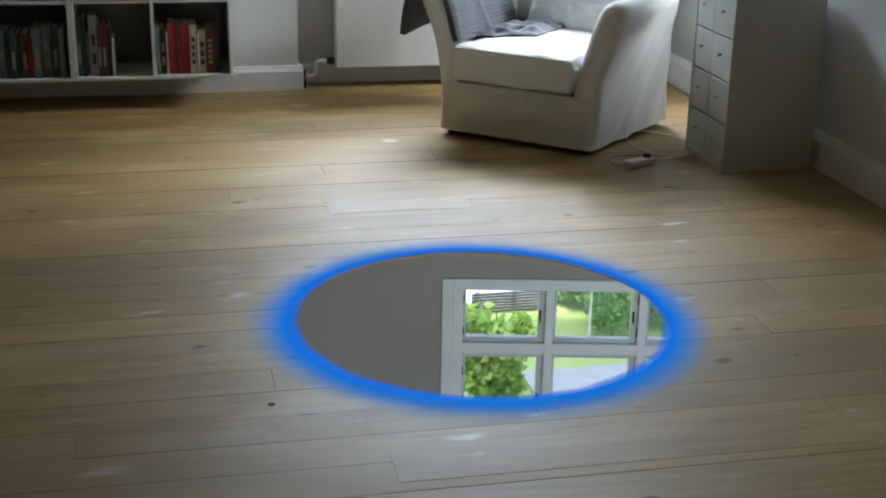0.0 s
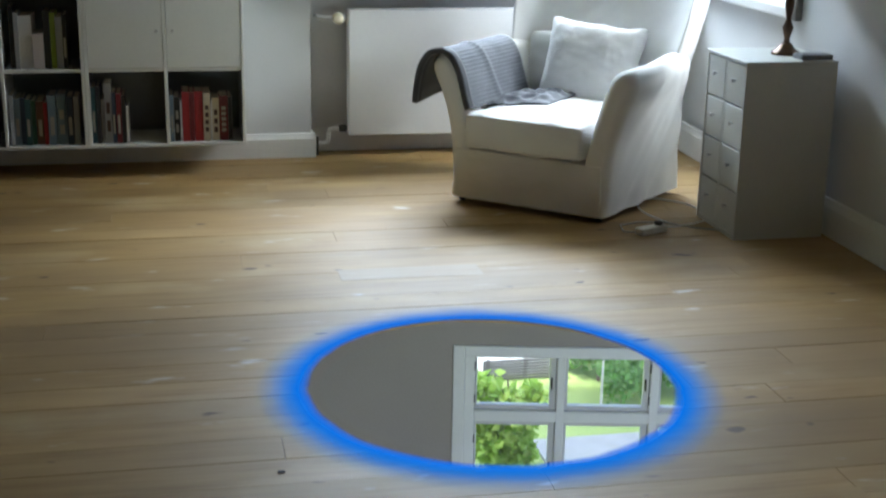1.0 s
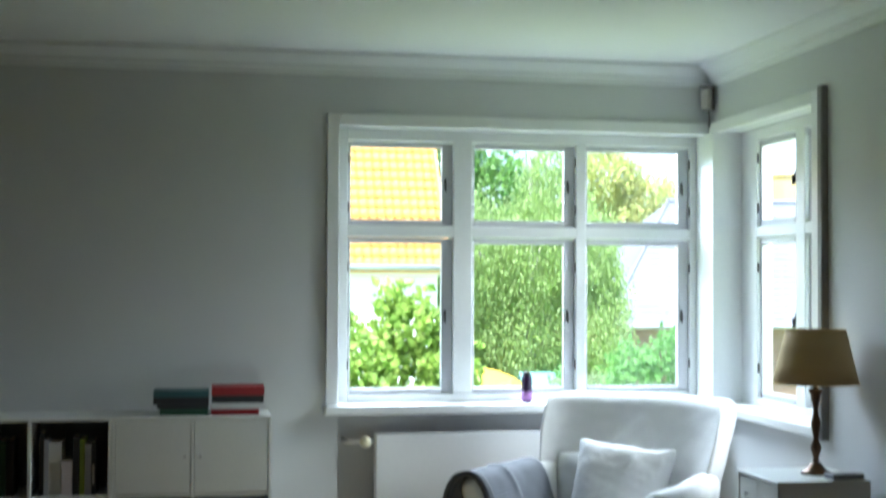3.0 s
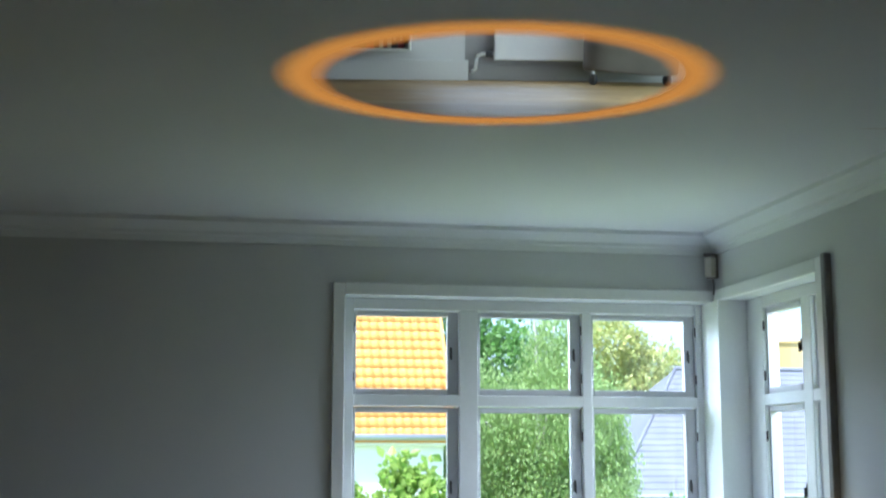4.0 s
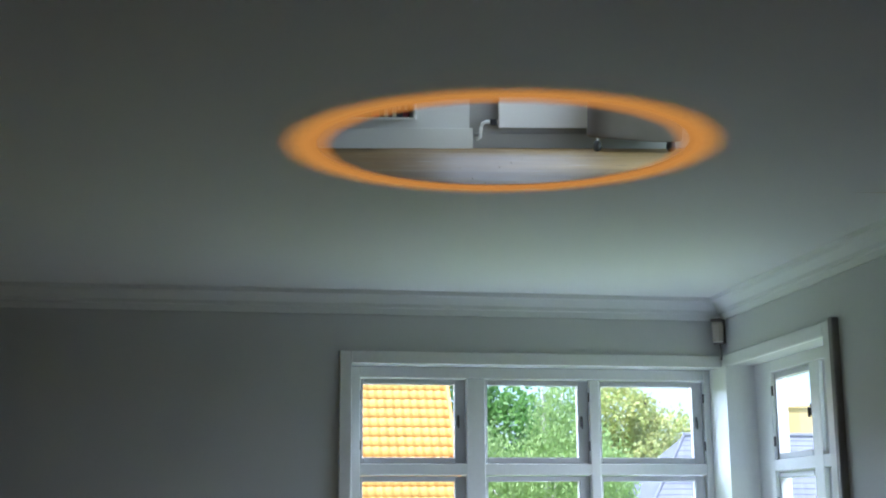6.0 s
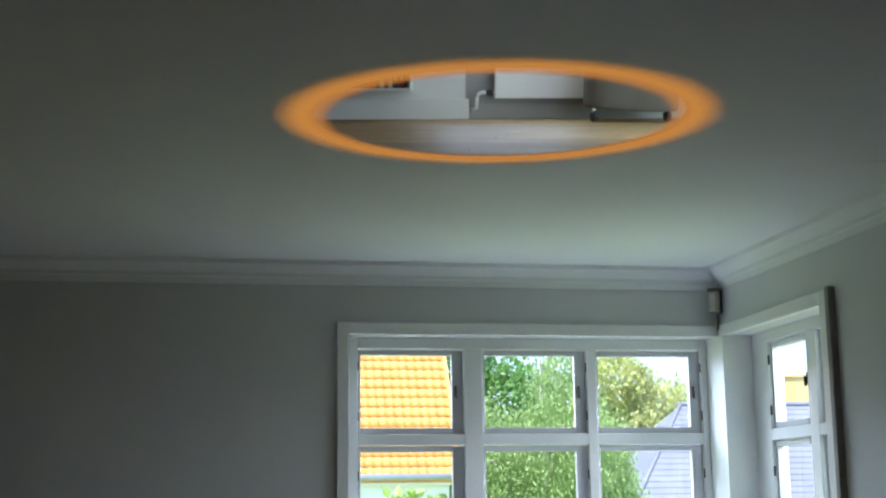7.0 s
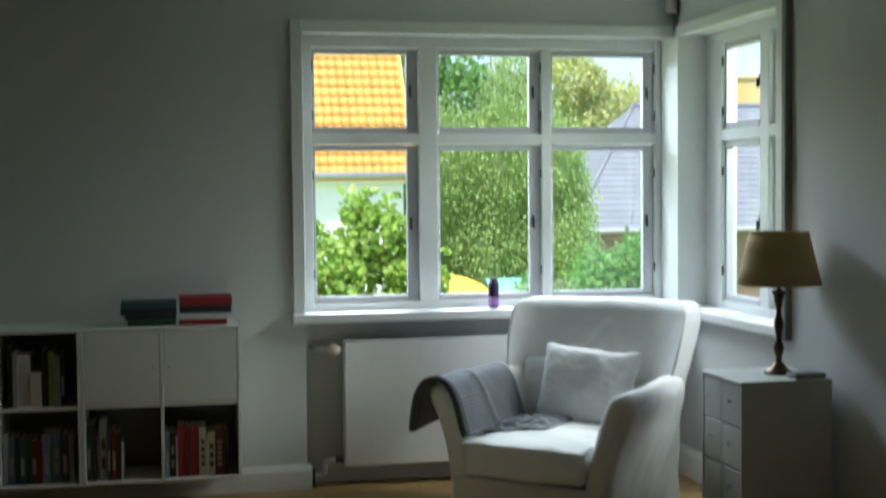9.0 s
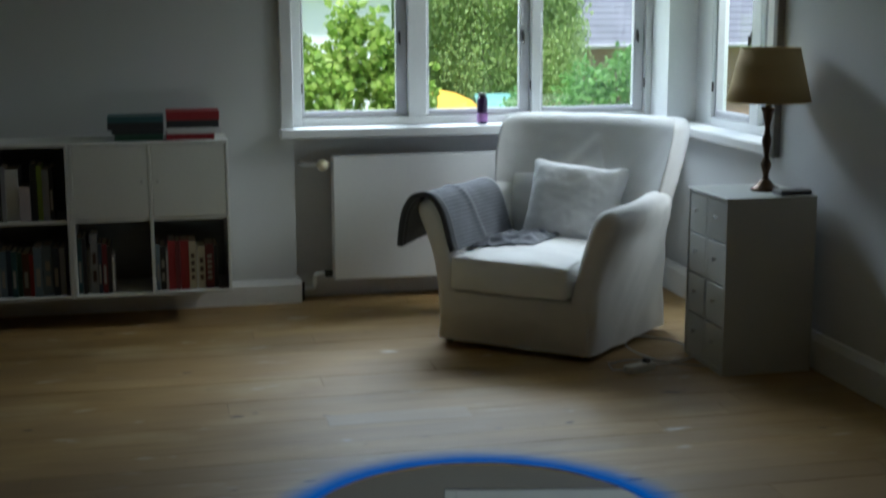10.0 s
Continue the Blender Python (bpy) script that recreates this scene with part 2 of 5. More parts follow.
def extrude_profile(profile, a, b, axis="x"):
    """Carry a closed (p, q) outline from a to b along an axis: x takes (y, z), y takes (x, z), z takes (x, y)."""
    bm = bmesh.new()
    put = {"x": lambda s, p, q: (s, p, q), "y": lambda s, p, q: (p, s, q), "z": lambda s, p, q: (p, q, s)}[axis]
    lo = [bm.verts.new(put(a, p, q)) for p, q in profile]
    hi = [bm.verts.new(put(b, p, q)) for p, q in profile]
    for i in range(len(profile)):
        j = (i + 1) % len(profile)
        bm.faces.new((lo[i], lo[j], hi[j], hi[i]))
    bm.faces.new(lo)
    bm.faces.new(hi)
    return bm


def slab_with_hole(x0, x1, y0, y1, z0, z1, cx, cy, rx, ry, turn, steps=96):
    """A rectangular slab with an elliptic hole through it."""
    bm = bmesh.new()
    t = radians(turn)
    rims = {}
    for z in (z0, z1):
        inner, outer = [], []
        for k in range(steps):
            a = 2 * math.pi * k / steps
            ex, ey = rx * math.cos(a), ry * math.sin(a)
            px, py = cx + ex * math.cos(t) - ey * math.sin(t), cy + ex * math.sin(t) + ey * math.cos(t)
            inner.append(bm.verts.new((px, py, z)))
            dx, dy = px - cx, py - cy
            s = min(((x1 if dx > 0 else x0) - cx) / dx if abs(dx) > 1e-9 else 1e9, ((y1 if dy > 0 else y0) - cy) / dy if abs(dy) > 1e-9 else 1e9)
            outer.append([cx + dx * s, cy + dy * s])
        for corner in ((x0, y0), (x1, y0), (x0, y1), (x1, y1)):
            k = min(range(steps), key=lambda i: (outer[i][0] - corner[0]) ** 2 + (outer[i][1] - corner[1]) ** 2)
            outer[k] = list(corner)
        rims[z] = (inner, [bm.verts.new((*o, z)) for o in outer])
    (ia, oa), (ib, ob) = rims[z0], rims[z1]
    for k in range(steps):
        j = (k + 1) % steps
        for q in ((ia[k], ia[j], oa[j], oa[k]), (ib[k], ib[j], ob[j], ob[k]), (ia[k], ia[j], ib[j], ib[k]), (oa[k], oa[j], ob[j], ob[k])):
            bm.faces.new(q)
    return bm


# ---- the room ----
XW, XE, YS, YN, ZC = -5.2, 2.79, -5.0, 7.0, 2.79
SILL, HEAD = 0.935, 2.41
WX0, WY0 = 0.714, 5.72
BLUE = (0.925, 3.715, 0.584, 0.600, -8.0)
ORANGE = (0.915, 4.125, 0.612, 0.515, -7.0)

sub = tagged(part("floor", slab_with_hole(XW, XE + 0.2, YS, YN + 0.2, -0.075, -0.03, BLUE[0], BLUE[1], BLUE[2] + 0.3, BLUE[3] + 0.3, BLUE[4]), material("subfloor_boards", (0.2, 0.15, 0.1), 0.8)),
             "old soaped pine plank floor with worn pale patches", "floor", kind="structure")
tagged(part("ceiling", slab_with_hole(XW, XE + 0.3, YS, YN + 0.3, ZC, ZC + 0.004, ORANGE[0], ORANGE[1], ORANGE[2], ORANGE[3], ORANGE[4]), CEIL),
       "matt white painted plaster ceiling", "ceiling", kind="structure")

# north wall with niche and window opening
tagged(part("wall_north", boxes(
    (XW - 0.3, WX0, YN, YN + 0.3, -0.07, ZC), (WX0, XE + 0.3, YN, YN + 0.3, HEAD, ZC)), WALL),
    "pale grey-white painted plaster wall", "wall", kind="structure")
tagged(part("niche_wall", boxes((WX0, 2.95, YN + 0.125, YN + 0.3, -0.07, SILL - 0.05)), GREYWALL), "grey painted recess under the window", "wall", kind="structure")
tagged(part("wall_east", boxes(
    (XE, XE + 0.3, YS, WY0, -0.07, ZC), (XE, XE + 0.3, WY0, YN, HEAD, ZC), (XE + 0.03, XE + 0.3, WY0, YN + 0.125, -0.07, SILL - 0.05)), WALL),
    "white plaster side wall with corner window", "wall", kind="structure")
# Unseen closing walls, distance and tone set to steer the bounced light.
tagged(part("wall_west", box(XW - 0.3, XW, YS, YN, -0.07, ZC), FARWALL), "off-white painted plaster wall", "wall", kind="structure")
tagged(part("wall_south", box(XW - 0.3, XE + 0.3, YS - 0.3, YS, -0.07, ZC), FARWALL), "off-white painted plaster wall", "wall", kind="structure")

# stepped cornice
CORN = [(0, -0.115), (0.012, -0.115), (0.018, -0.085), (0.032, -0.08), (0.036, -0.062), (0.075, -0.03), (0.098, -0.022), (0.105, 0.0), (0, 0)]
tagged(part("cornice_north", extrude_profile([(YN - p, ZC + q) for p, q in CORN], XW, XE, "x"), CEIL), "stepped white plaster cornice", "cornice", kind="structure")
tagged(part("cornice_east", extrude_profile([(XE - p, ZC + q) for p, q in CORN], YS, YN - 0.001, "y"), CEIL), "stepped white plaster cornice", "cornice", kind="structure")
tagged(part("cornice_west", extrude_profile([(XW + p, ZC + q) for p, q in CORN], YS, YN - 0.11, "y"), CEIL), "stepped white plaster cornice", "cornice", kind="structure")

# skirting
SKIRT = [(0, 0), (0.022, 0), (0.022, 0.10), (0.016, 0.115), (0.012, 0.13), (0, 0.13)]
tagged(part("baseboard_north", extrude_profile([(YN - p, q) for p, q in SKIRT], XW, WX0 + 0.022, "x"), TRIM), "white painted skirting board", "baseboard", kind="structure")
tagged(part("baseboard_niche_side", extrude_profile([(WX0 + p, q) for p, q in SKIRT], YN - 0.0, YN + 0.10, "y"), TRIM), "white painted skirting return", "baseboard", kind="structure")
tagged(part("baseboard_niche", extrude_profile([(YN + 0.125 - p * 0.6, q * 0.9 + 0.010) for p, q in SKIRT], WX0 + 0.022, 2.81, "x"), GREYWALL), "grey skirting in the recess", "baseboard", kind="structure")
tagged(part("baseboard_east", extrude_profile([(XE - p, q * 1.25) for p, q in SKIRT], YS, WY0 + 1.2, "y"), TRIM), "white painted skirting board", "baseboard", kind="structure")
tagged(part("baseboard_west", extrude_profile([(XW + p, q * 1.25) for p, q in SKIRT], YS, YN - 0.03, "y"), TRIM), "white painted skirting board", "baseboard", kind="structure")

# window casings, reveals and sill
tagged(part("trim_window_left", box(WX0 - 0.066, WX0, YN - 0.02, YN + 0.002, SILL, HEAD + 0.066, 0.004), TRIM), "white window architrave", "trim", kind="structure")
tagged(part("trim_window_head", box(WX0, XE - 0.02, YN - 0.022, YN + 0.002, HEAD, HEAD + 0.066, 0.004), TRIM), "white window architrave", "trim", kind="structure")
tagged(part("trim_window_head_side", box(XE - 0.022, XE + 0.002, WY0 - 0.0, YN - 0.022, HEAD, HEAD + 0.066, 0.004), TRIM), "white window architrave", "trim", kind="structure")
tagged(part("trim_window_side", box(XE - 0.022, XE + 0.002, WY0 - 0.085, WY0, SILL - 0.05, HEAD + 0.066, 0.004), TRIM), "white window architrave", "trim", kind="structure")
# Outer casing strip; shade on its side is put into the dark colour.
tagged(part("trim_window_outer", box(XE - 0.036, XE + 0.002, WY0 - 0.128, WY0 - 0.087, SILL - 0.06, HEAD + 0.075, 0.005), material("shaded_casing", (0.24, 0.23, 0.22), 0.6, colour2=(0.18, 0.17, 0.16))), "outer casing strip by the side window, its shade in grey-brown colour", "trim", kind="structure")
tagged(part("window_sill_north", box(WX0 - 0.075, 2.95, YN - 0.075, YN + 0.13, SILL - 0.05, SILL, 0.008, 2), TRIM), "deep white painted window sill", "window sill", kind="structure")
tagged(part("window_sill_east", box(XE - 0.06, 2.96, WY0 - 0.09, YN - 0.077, SILL - 0.05, SILL, 0.008, 2), TRIM), "deep white painted window sill", "window sill", kind="structure")
tagged(part("window_corner_post", boxes((2.745, 3.09, 6.86, 7.3, SILL, HEAD)), TRIM), "broad white painted corner post", "window post", kind="structure")


def hinge(parent, x, y, z):
    bm = lathe([(0.005, -0.026), (0.006, -0.024), (0.006, 0.024), (0.005, 0.026)], 10)
    ob = part("hinge", bm, IRON, parent, "dark iron hinge")
    ob.location = (x, y, z)


def casement_window(name, m, label, cols, rows, x0, x1, z0, z1, stile=0.032, left=0.014, right=0.06):
    """A window of side-hung sashes in a frame. Local x along it, y outwards, z up; rows and cols are the panes' edges."""
    w = empty(name, m, label, "window", kind="structure")
    bm = bmesh.new()
    g = 0.0015
    add_box(bm, x0, cols[0][0] - left - g, -0.02, 0.07, z0, z1, 0.004)
    add_box(bm, cols[-1][1] + right + g, x1, -0.02, 0.07, z0, z1, 0.004)
    xa, xb = cols[0][0] - left - g, cols[-1][1] + right + g
    add_box(bm, xa, xb, -0.02, 0.07, rows[-1][1] + stile + g, z1, 0.004)
    add_box(bm, xa, xb, -0.02, 0.07, z0, rows[0][0] - stile - g, 0.004)
    za, zb = rows[0][0] - stile - g, rows[-1][1] + stile + g
    part("frame", bm, TRIM, w)
    for a, b in zip(cols, cols[1:]):
        part("mullion", box(a[1] + right + g, b[0] - left - g, -0.024, 0.07, za, zb, 0.005), TRIM, w)
    for a, b in zip(rows, rows[1:]):
        part("transom", box(xa, xb, -0.022, 0.068, a[1] + stile + g, b[0] - stile - g, 0.005), TRIM, w)
    for ci, (a, b) in enumerate(cols):
        for ri, (c, d) in enumerate(rows):
            s, e = stile, stile * 0.9
            bm = boxes((a - left, a, 0.0, 0.045, c - s, d + e), (b, b + right, 0.006, 0.045, c - s, d + e), (a, b, 0.0, 0.045, c - s, c), (a, b, 0.0, 0.045, d, d + e), bevel=0.004)
            sash = part("sash", bm, SASH, w, "grey painted casement sash")
            pane = part("pane", box(a - 0.004, b + 0.004, 0.02, 0.024, c - 0.004, d + 0.004), GLASS, sash, "clear window glass")
            pane.visible_shadow = False
            hx = a - left - 0.002 if ci == 0 else b + right + 0.002
            for hz in (c + (d - c) * 0.16, d - (d - c) * 0.16):
                hinge(sash, hx, -0.012, hz)
            lx = b + right * 0.3
            part("handle", boxes((lx - 0.006, lx + 0.006, -0.008, 0.002, (c + d) / 2 - 0.03, (c + d) / 2 + 0.03), (lx - 0.004, lx + 0.004, -0.022, -0.007, (c + d) / 2 - 0.04, (c + d) / 2 + 0.01), bevel=0.003), IRON, sash, "dark iron stay")
    return w


ROWS = [(1.011, 1.795), (1.924, 2.315)]
casement_window("window_1", pose(0, YN + 0.125, 0), "white three-bay casement window with grey sashes",
                [(0.789, 1.289), (1.471, 1.98), (2.114, 2.644)], ROWS, WX0, 2.745, SILL, HEAD)
casement_window("window_2", pose(XE + 0.14, 6.86, 0, 0, 0, -90), "white casement window round the room's corner",
                [(0.22, 0.62), (0.80, 1.18)], ROWS, 0.0, 1.24, SILL, HEAD)


# ---- round openings with a glowing rim ----
def ring_mesh(r0, r1, steps=96, rings=4):
    bm = bmesh.new()
    rows = []
    for i in range(rings + 1):
        r = r0 + (r1 - r0) * i / rings
        rows.append([bm.verts.new((r * math.cos(2 * math.pi * k / steps), r * math.sin(2 * math.pi * k / steps), 0)) for k in range(steps)])
    for a, b in zip(rows, rows[1:]):
        for k in range(steps):
            j = (k + 1) % steps
            bm.faces.new((a[k], a[j], b[j], b[k]))
    return bm


def glowing_rim(name, m, rx, ry, mat, inner, outer, label):
    """A flat ring of light in two parts, the rim and its halo; round meshes scaled by the pose."""
    e = empty(name, m @ Matrix.Diagonal((rx, ry, 1, 1)), label, "light ring")
    part("rim", ring_mesh(inner, 1.06), mat, e)
    part("halo", ring_mesh(1.06, outer), mat, e)
    return e


glowing_rim("glowing_floor_ring", pose(BLUE[0], BLUE[1], 0.006, 0, 0, BLUE[4]), BLUE[2], BLUE[3],
            glow_material("blue_glow", (0.05, 0.31, 0.84), (0.006, 0.12, 0.60), 0.975, 1.03, 1.25, 0.22), 0.93, 1.34,
            "bright blue glowing ring round a hole in the floor")
glowing_rim("glowing_ceiling_ring", pose(ORANGE[0], ORANGE[1], ZC - 0.006, 0, 0, ORANGE[4]), ORANGE[2], ORANGE[3],
            glow_material("orange_glow", (0.86, 0.35, 0.06), (0.72, 0.25, 0.035), 0.92, 1.07, 1.24, 0.26), 0.88, 1.28,
            "orange glowing ring round a hole in the ceiling")

# ---- lower room, seen through the hole in the floor ----
ZL = -2.9
LXW, LYS = -0.5, -1.6
LWM = pose(0.5, YN, 0, 0, 0, -11.9)
LW = [(1.134, 1.546), (1.648, 2.077), (2.178, 2.60)]
LR = [(-2.07, -1.556), (-1.434, -1.147)]
lx0, lx1, lz0, lz1 = 1.06, 2.68, -2.14, -1.115
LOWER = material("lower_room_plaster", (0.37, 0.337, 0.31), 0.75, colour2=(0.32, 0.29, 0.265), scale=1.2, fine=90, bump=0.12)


def below(ob):
    ob.matrix_world = LWM
    return ob


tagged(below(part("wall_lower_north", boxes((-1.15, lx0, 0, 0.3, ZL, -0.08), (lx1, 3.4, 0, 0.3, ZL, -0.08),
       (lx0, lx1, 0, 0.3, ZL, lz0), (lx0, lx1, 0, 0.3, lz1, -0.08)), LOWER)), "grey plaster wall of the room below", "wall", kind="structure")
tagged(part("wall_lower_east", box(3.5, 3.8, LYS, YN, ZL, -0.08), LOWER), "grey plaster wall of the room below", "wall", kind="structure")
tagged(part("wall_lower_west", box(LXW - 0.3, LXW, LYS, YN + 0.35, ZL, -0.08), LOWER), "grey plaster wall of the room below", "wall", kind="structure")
# Unseen wall; its opening is added only to let light in.
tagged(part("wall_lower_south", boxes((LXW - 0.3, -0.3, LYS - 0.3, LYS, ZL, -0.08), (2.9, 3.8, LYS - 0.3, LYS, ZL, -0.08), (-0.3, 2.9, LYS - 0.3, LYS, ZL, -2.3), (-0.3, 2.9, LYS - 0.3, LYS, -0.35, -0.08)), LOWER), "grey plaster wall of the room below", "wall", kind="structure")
tagged(part("floor_lower", box(LXW - 0.3, 3.8, LYS - 0.3, YN + 0.3, ZL - 0.1, ZL), material("lower_floor_boards", (0.3, 0.23, 0.15), 0.5)), "wooden floor of the room below", "floor", kind="structure")
tagged(below(part("trim_lower_window_left", box(lx0 - 0.065, lx0, -0.018, 0.002, lz0, lz1 + 0.065, 0.004), TRIM)), "white window architrave", "trim", kind="structure")
tagged(below(part("trim_lower_window_head", box(lx0, lx1, -0.018, 0.002, lz1, lz1 + 0.065, 0.004), TRIM)), "white window architrave", "trim", kind="structure")
tagged(below(part("window_sill_lower", box(lx0 - 0.05, lx1 + 0.04, -0.05, 0.05, lz0 - 0.04, lz0, 0.006), TRIM)), "white painted window sill", "window sill", kind="structure")
casement_window("window_3", LWM @ pose(0, 0.06, 0), "small white casement window of the room below", LW, LR, lx0, lx1, lz0, lz1, stile=0.026, left=0.014, right=0.036)

# Fill lamp added in the unseen south opening to brighten the lower wall.
area_lamp("lower_fill_light", (1.3, LYS - 0.2, -1.3), (1.6, YN, -1.7), 3.0, 1.7, 30)

# ---- tilted room above, seen through the hole in the ceiling ----
TILT = pose(0, 0, 1.57, 18.2, 0.57, -9.71) @ pose(0, 0, -0.33)


def wz(v):
    return (2.83 - 1.2565 - v * 0.3123) / 0.95


def tilted(ob):
    ob.matrix_world = TILT
    return ob


# Recess darker than the plaster: its shade and edge put into the colour.
RECESS_SHADE = material("recess_shade_paint", (0.34, 0.33, 0.32), 0.6, colour2=(0.29, 0.28, 0.27), scale=1.5, fine=90, bump=0.12)
ATTIC = material("attic_plaster", (0.66, 0.66, 0.65), 0.75, colour2=(0.60, 0.60, 0.59), scale=1.2, fine=90, bump=0.12)
attic_floor = tagged(tilted(part("floor_attic", box(-1.7, 1.7, 5.02, 9.0, -0.02, -0.009), PLANK)), "soaped pine floor of the tilted room above", "floor", kind="structure")
tagged(tilted(part("wall_attic_back", box(-1.7, 0.168, 8.8, 9.0, 0.0, 0.72), ATTIC)), "white plaster wall of the tilted room above", "wall", kind="structure")
tagged(tilted(part("niche_wall_attic", box(0.168, 1.7, 8.9, 9.02, 0.0, 0.72), RECESS_SHADE)), "recess behind the radiator, shade put into its grey", "wall", kind="structure")
# Unseen walls and roof: block the sun, leaving an opening for side light.
tagged(tilted(part("wall_attic_left", extrude_profile([(2.93, wz(2.93)), (5.03, 0.0), (9.0, -0.02), (9.0, 0.72), (2.93, 0.72)], -1.8, -1.7, "x"), ATTIC)), "white plaster wall of the tilted room above", "wall", kind="structure")
tagged(tilted(part("wall_attic_right", extrude_profile([(2.93, wz(2.93)), (5.03, 0.0), (5.6, 0.0), (5.6, 0.72), (2.93, 0.72)], 1.95, 2.05, "x"), ATTIC)), "unseen wall stub beside the opening left for side light", "wall", kind="structure")
tagged(tilted(part("ceiling_sun_block", box(-1.8, 2.05, 2.93, 9.02, 0.72, 0.78), ATTIC)), "unseen roof added to keep the sun out of the tilted room", "ceiling", kind="structure")
tagged(tilted(part("baseboard_attic", box(-1.7, 0.19, 8.778, 8.8, 0.0, 0.134, 0.003), ATTIC)), "white painted skirting board", "baseboard", kind="structure")
tagged(tilted(part("baseboard_niche_attic", box(0.19, 1.7, 8.878, 8.9, 0.0, 0.10, 0.003), RECESS_SHADE)), "grey skirting in the recess", "baseboard", kind="structure")

# Fill lamps added to brighten the tilted room, which has no window.
attic_light = area_lamp("attic_fill_light", (0, 0, 0), (1, 0, 0), 1.7, 0.5, 7)
attic_light.matrix_world = TILT @ look((1.85, 6.5, 0.42), (0.1, 8.6, 0.05))
# Added strip under the roof for the sheen on the floor's middle.
attic_back = area_lamp("attic_fill_light_back", (0, 0, 0), (1, 0, 0), 0.9, 0.12, 1.5)
attic_back.matrix_world = TILT @ look((0.45, 8.72, 0.66), (0.35, 6.2, 0.0))

# ---- outdoors ----
GZ = -3.0
GRASS = material("lawn_grass", (0.20, 0.27, 0.07), 0.9, colour2=(0.26, 0.32, 0.10), scale=0.8, fine=30, bump=0.6, depth=0.03)
bm = bmesh.new()
bmesh.ops.create_grid(bm, x_segments=60, y_segments=60, size=600)
for v in bm.verts:
    v.co.z = GZ - 0.02 + (0.0 if v.co.length < 60 else 0.4 * noise.noise(v.co * 0.02))
tagged(part("ground", bm, GRASS), "green lawn and meadow", "ground", kind="structure")


# ---- soft things ----
def loft(sections, bm=None, cap=True):
    """Skin a row of closed loops that have the same number of points."""
    bm = bm or bmesh.new()
    rows = [[bm.verts.new(p) for p in s] for s in sections]
    k = len(rows[0])
    for a, b in zip(rows, rows[1:]):
        for i in range(k):
            j = (i + 1) % k
            bm.faces.new((a[i], a[j], b[j], b[i]))
    if cap:
        bm.faces.new(rows[0])
        bm.faces.new(rows[-1])
    return bm


def soften(ob, levels=2, wrinkle=0.0, size=0.25):
    """Round the mesh and let the cloth crease a little."""
    s = ob.modifiers.new("round", "SUBSURF")
    s.levels = s.render_levels = levels
    if wrinkle:
        t = bpy.data.textures.new("creases", "CLOUDS")
        t.noise_scale = size
        d = ob.modifiers.new("creases", "DISPLACE")
        d.texture, d.strength, d.mid_level, d.texture_coords = t, wrinkle, 0.5, "LOCAL"
    for p in ob.data.polygons:
        p.use_smooth = True
    return ob


def soft_box(x0, x1, y0, y1, z0, z1, crease=0.03, n=3):
    """A box with loops near its edges, to be rounded."""
    def stations(a, b):
        c = min(crease, (b - a) * 0.3)
        return [a, a + c] + [a + c + (b - a - 2 * c) * i / n for i in range(1, n)] + [b - c, b]
    xs, ys, zs = stations(x0, x1), stations(y0, y1), stations(z0, z1)
    bm = bmesh.new()
    vs = {}

    def v(i, j, k):
        if (i, j, k) not in vs:
            vs[i, j, k] = bm.verts.new((xs[i], ys[j], zs[k]))
        return vs[i, j, k]
    a, b, c = len(xs) - 1, len(ys) - 1, len(zs) - 1
    for i in range(a):
        for j in range(b):
            for k in (0, c):
                bm.faces.new((v(i, j, k), v(i + 1, j, k), v(i + 1, j + 1, k), v(i, j + 1, k)))
    for i in range(a):
        for k in range(c):
            for j in (0, b):
                bm.faces.new((v(i, j, k), v(i + 1, j, k), v(i + 1, j, k + 1), v(i, j, k + 1)))
    for j in range(b):
        for k in range(c):
            for i in (0, a):
                bm.faces.new((v(i, j, k), v(i, j + 1, k), v(i, j + 1, k + 1), v(i, j, k + 1)))
    return bm


def table_at(v, rows):
    """Straight-line reading of a table of (v, value) pairs."""
    if v <= rows[0][0]:
        return rows[0][1]
    for (a, p), (b, q) in zip(rows, rows[1:]):
        if v <= b:
            return p + (q - p) * (v - a) / (b - a)
    return rows[-1][1]


def resample(points, n):
    """Spread n points evenly along a smooth curve through a few knots."""
    pts = [Vector(p) for p in points]
    fine = []
    for i in range(len(pts) - 1):
        p0, p1, p2, p3 = pts[max(i - 1, 0)], pts[i], pts[i + 1], pts[min(i + 2, len(pts) - 1)]
        for s in range(12):
            t = s / 12
            fine.append(0.5 * (2 * p1 + (p2 - p0) * t + (2 * p0 - 5 * p1 + 4 * p2 - p3) * t * t + (3 * p1 - p0 - 3 * p2 + p3) * t ** 3))
    fine.append(pts[-1])
    run = [0.0]
    for a, b in zip(fine, fine[1:]):
        run.append(run[-1] + (b - a).length)
    out, k = [], 0
    for i in range(n):
        d = run[-1] * i / (n - 1)
        while k < len(run) - 2 and run[k + 1] < d:
            k += 1
        f = (d - run[k]) / max(run[k + 1] - run[k], 1e-9)
        out.append(fine[k].lerp(fine[k + 1], min(max(f, 0), 1)))
    return out


def grid_faces(bm, rows):
    for a, b in zip(rows, rows[1:]):
        for k in range(len(a) - 1):
            bm.faces.new((a[k], a[k + 1], b[k + 1], b[k]))


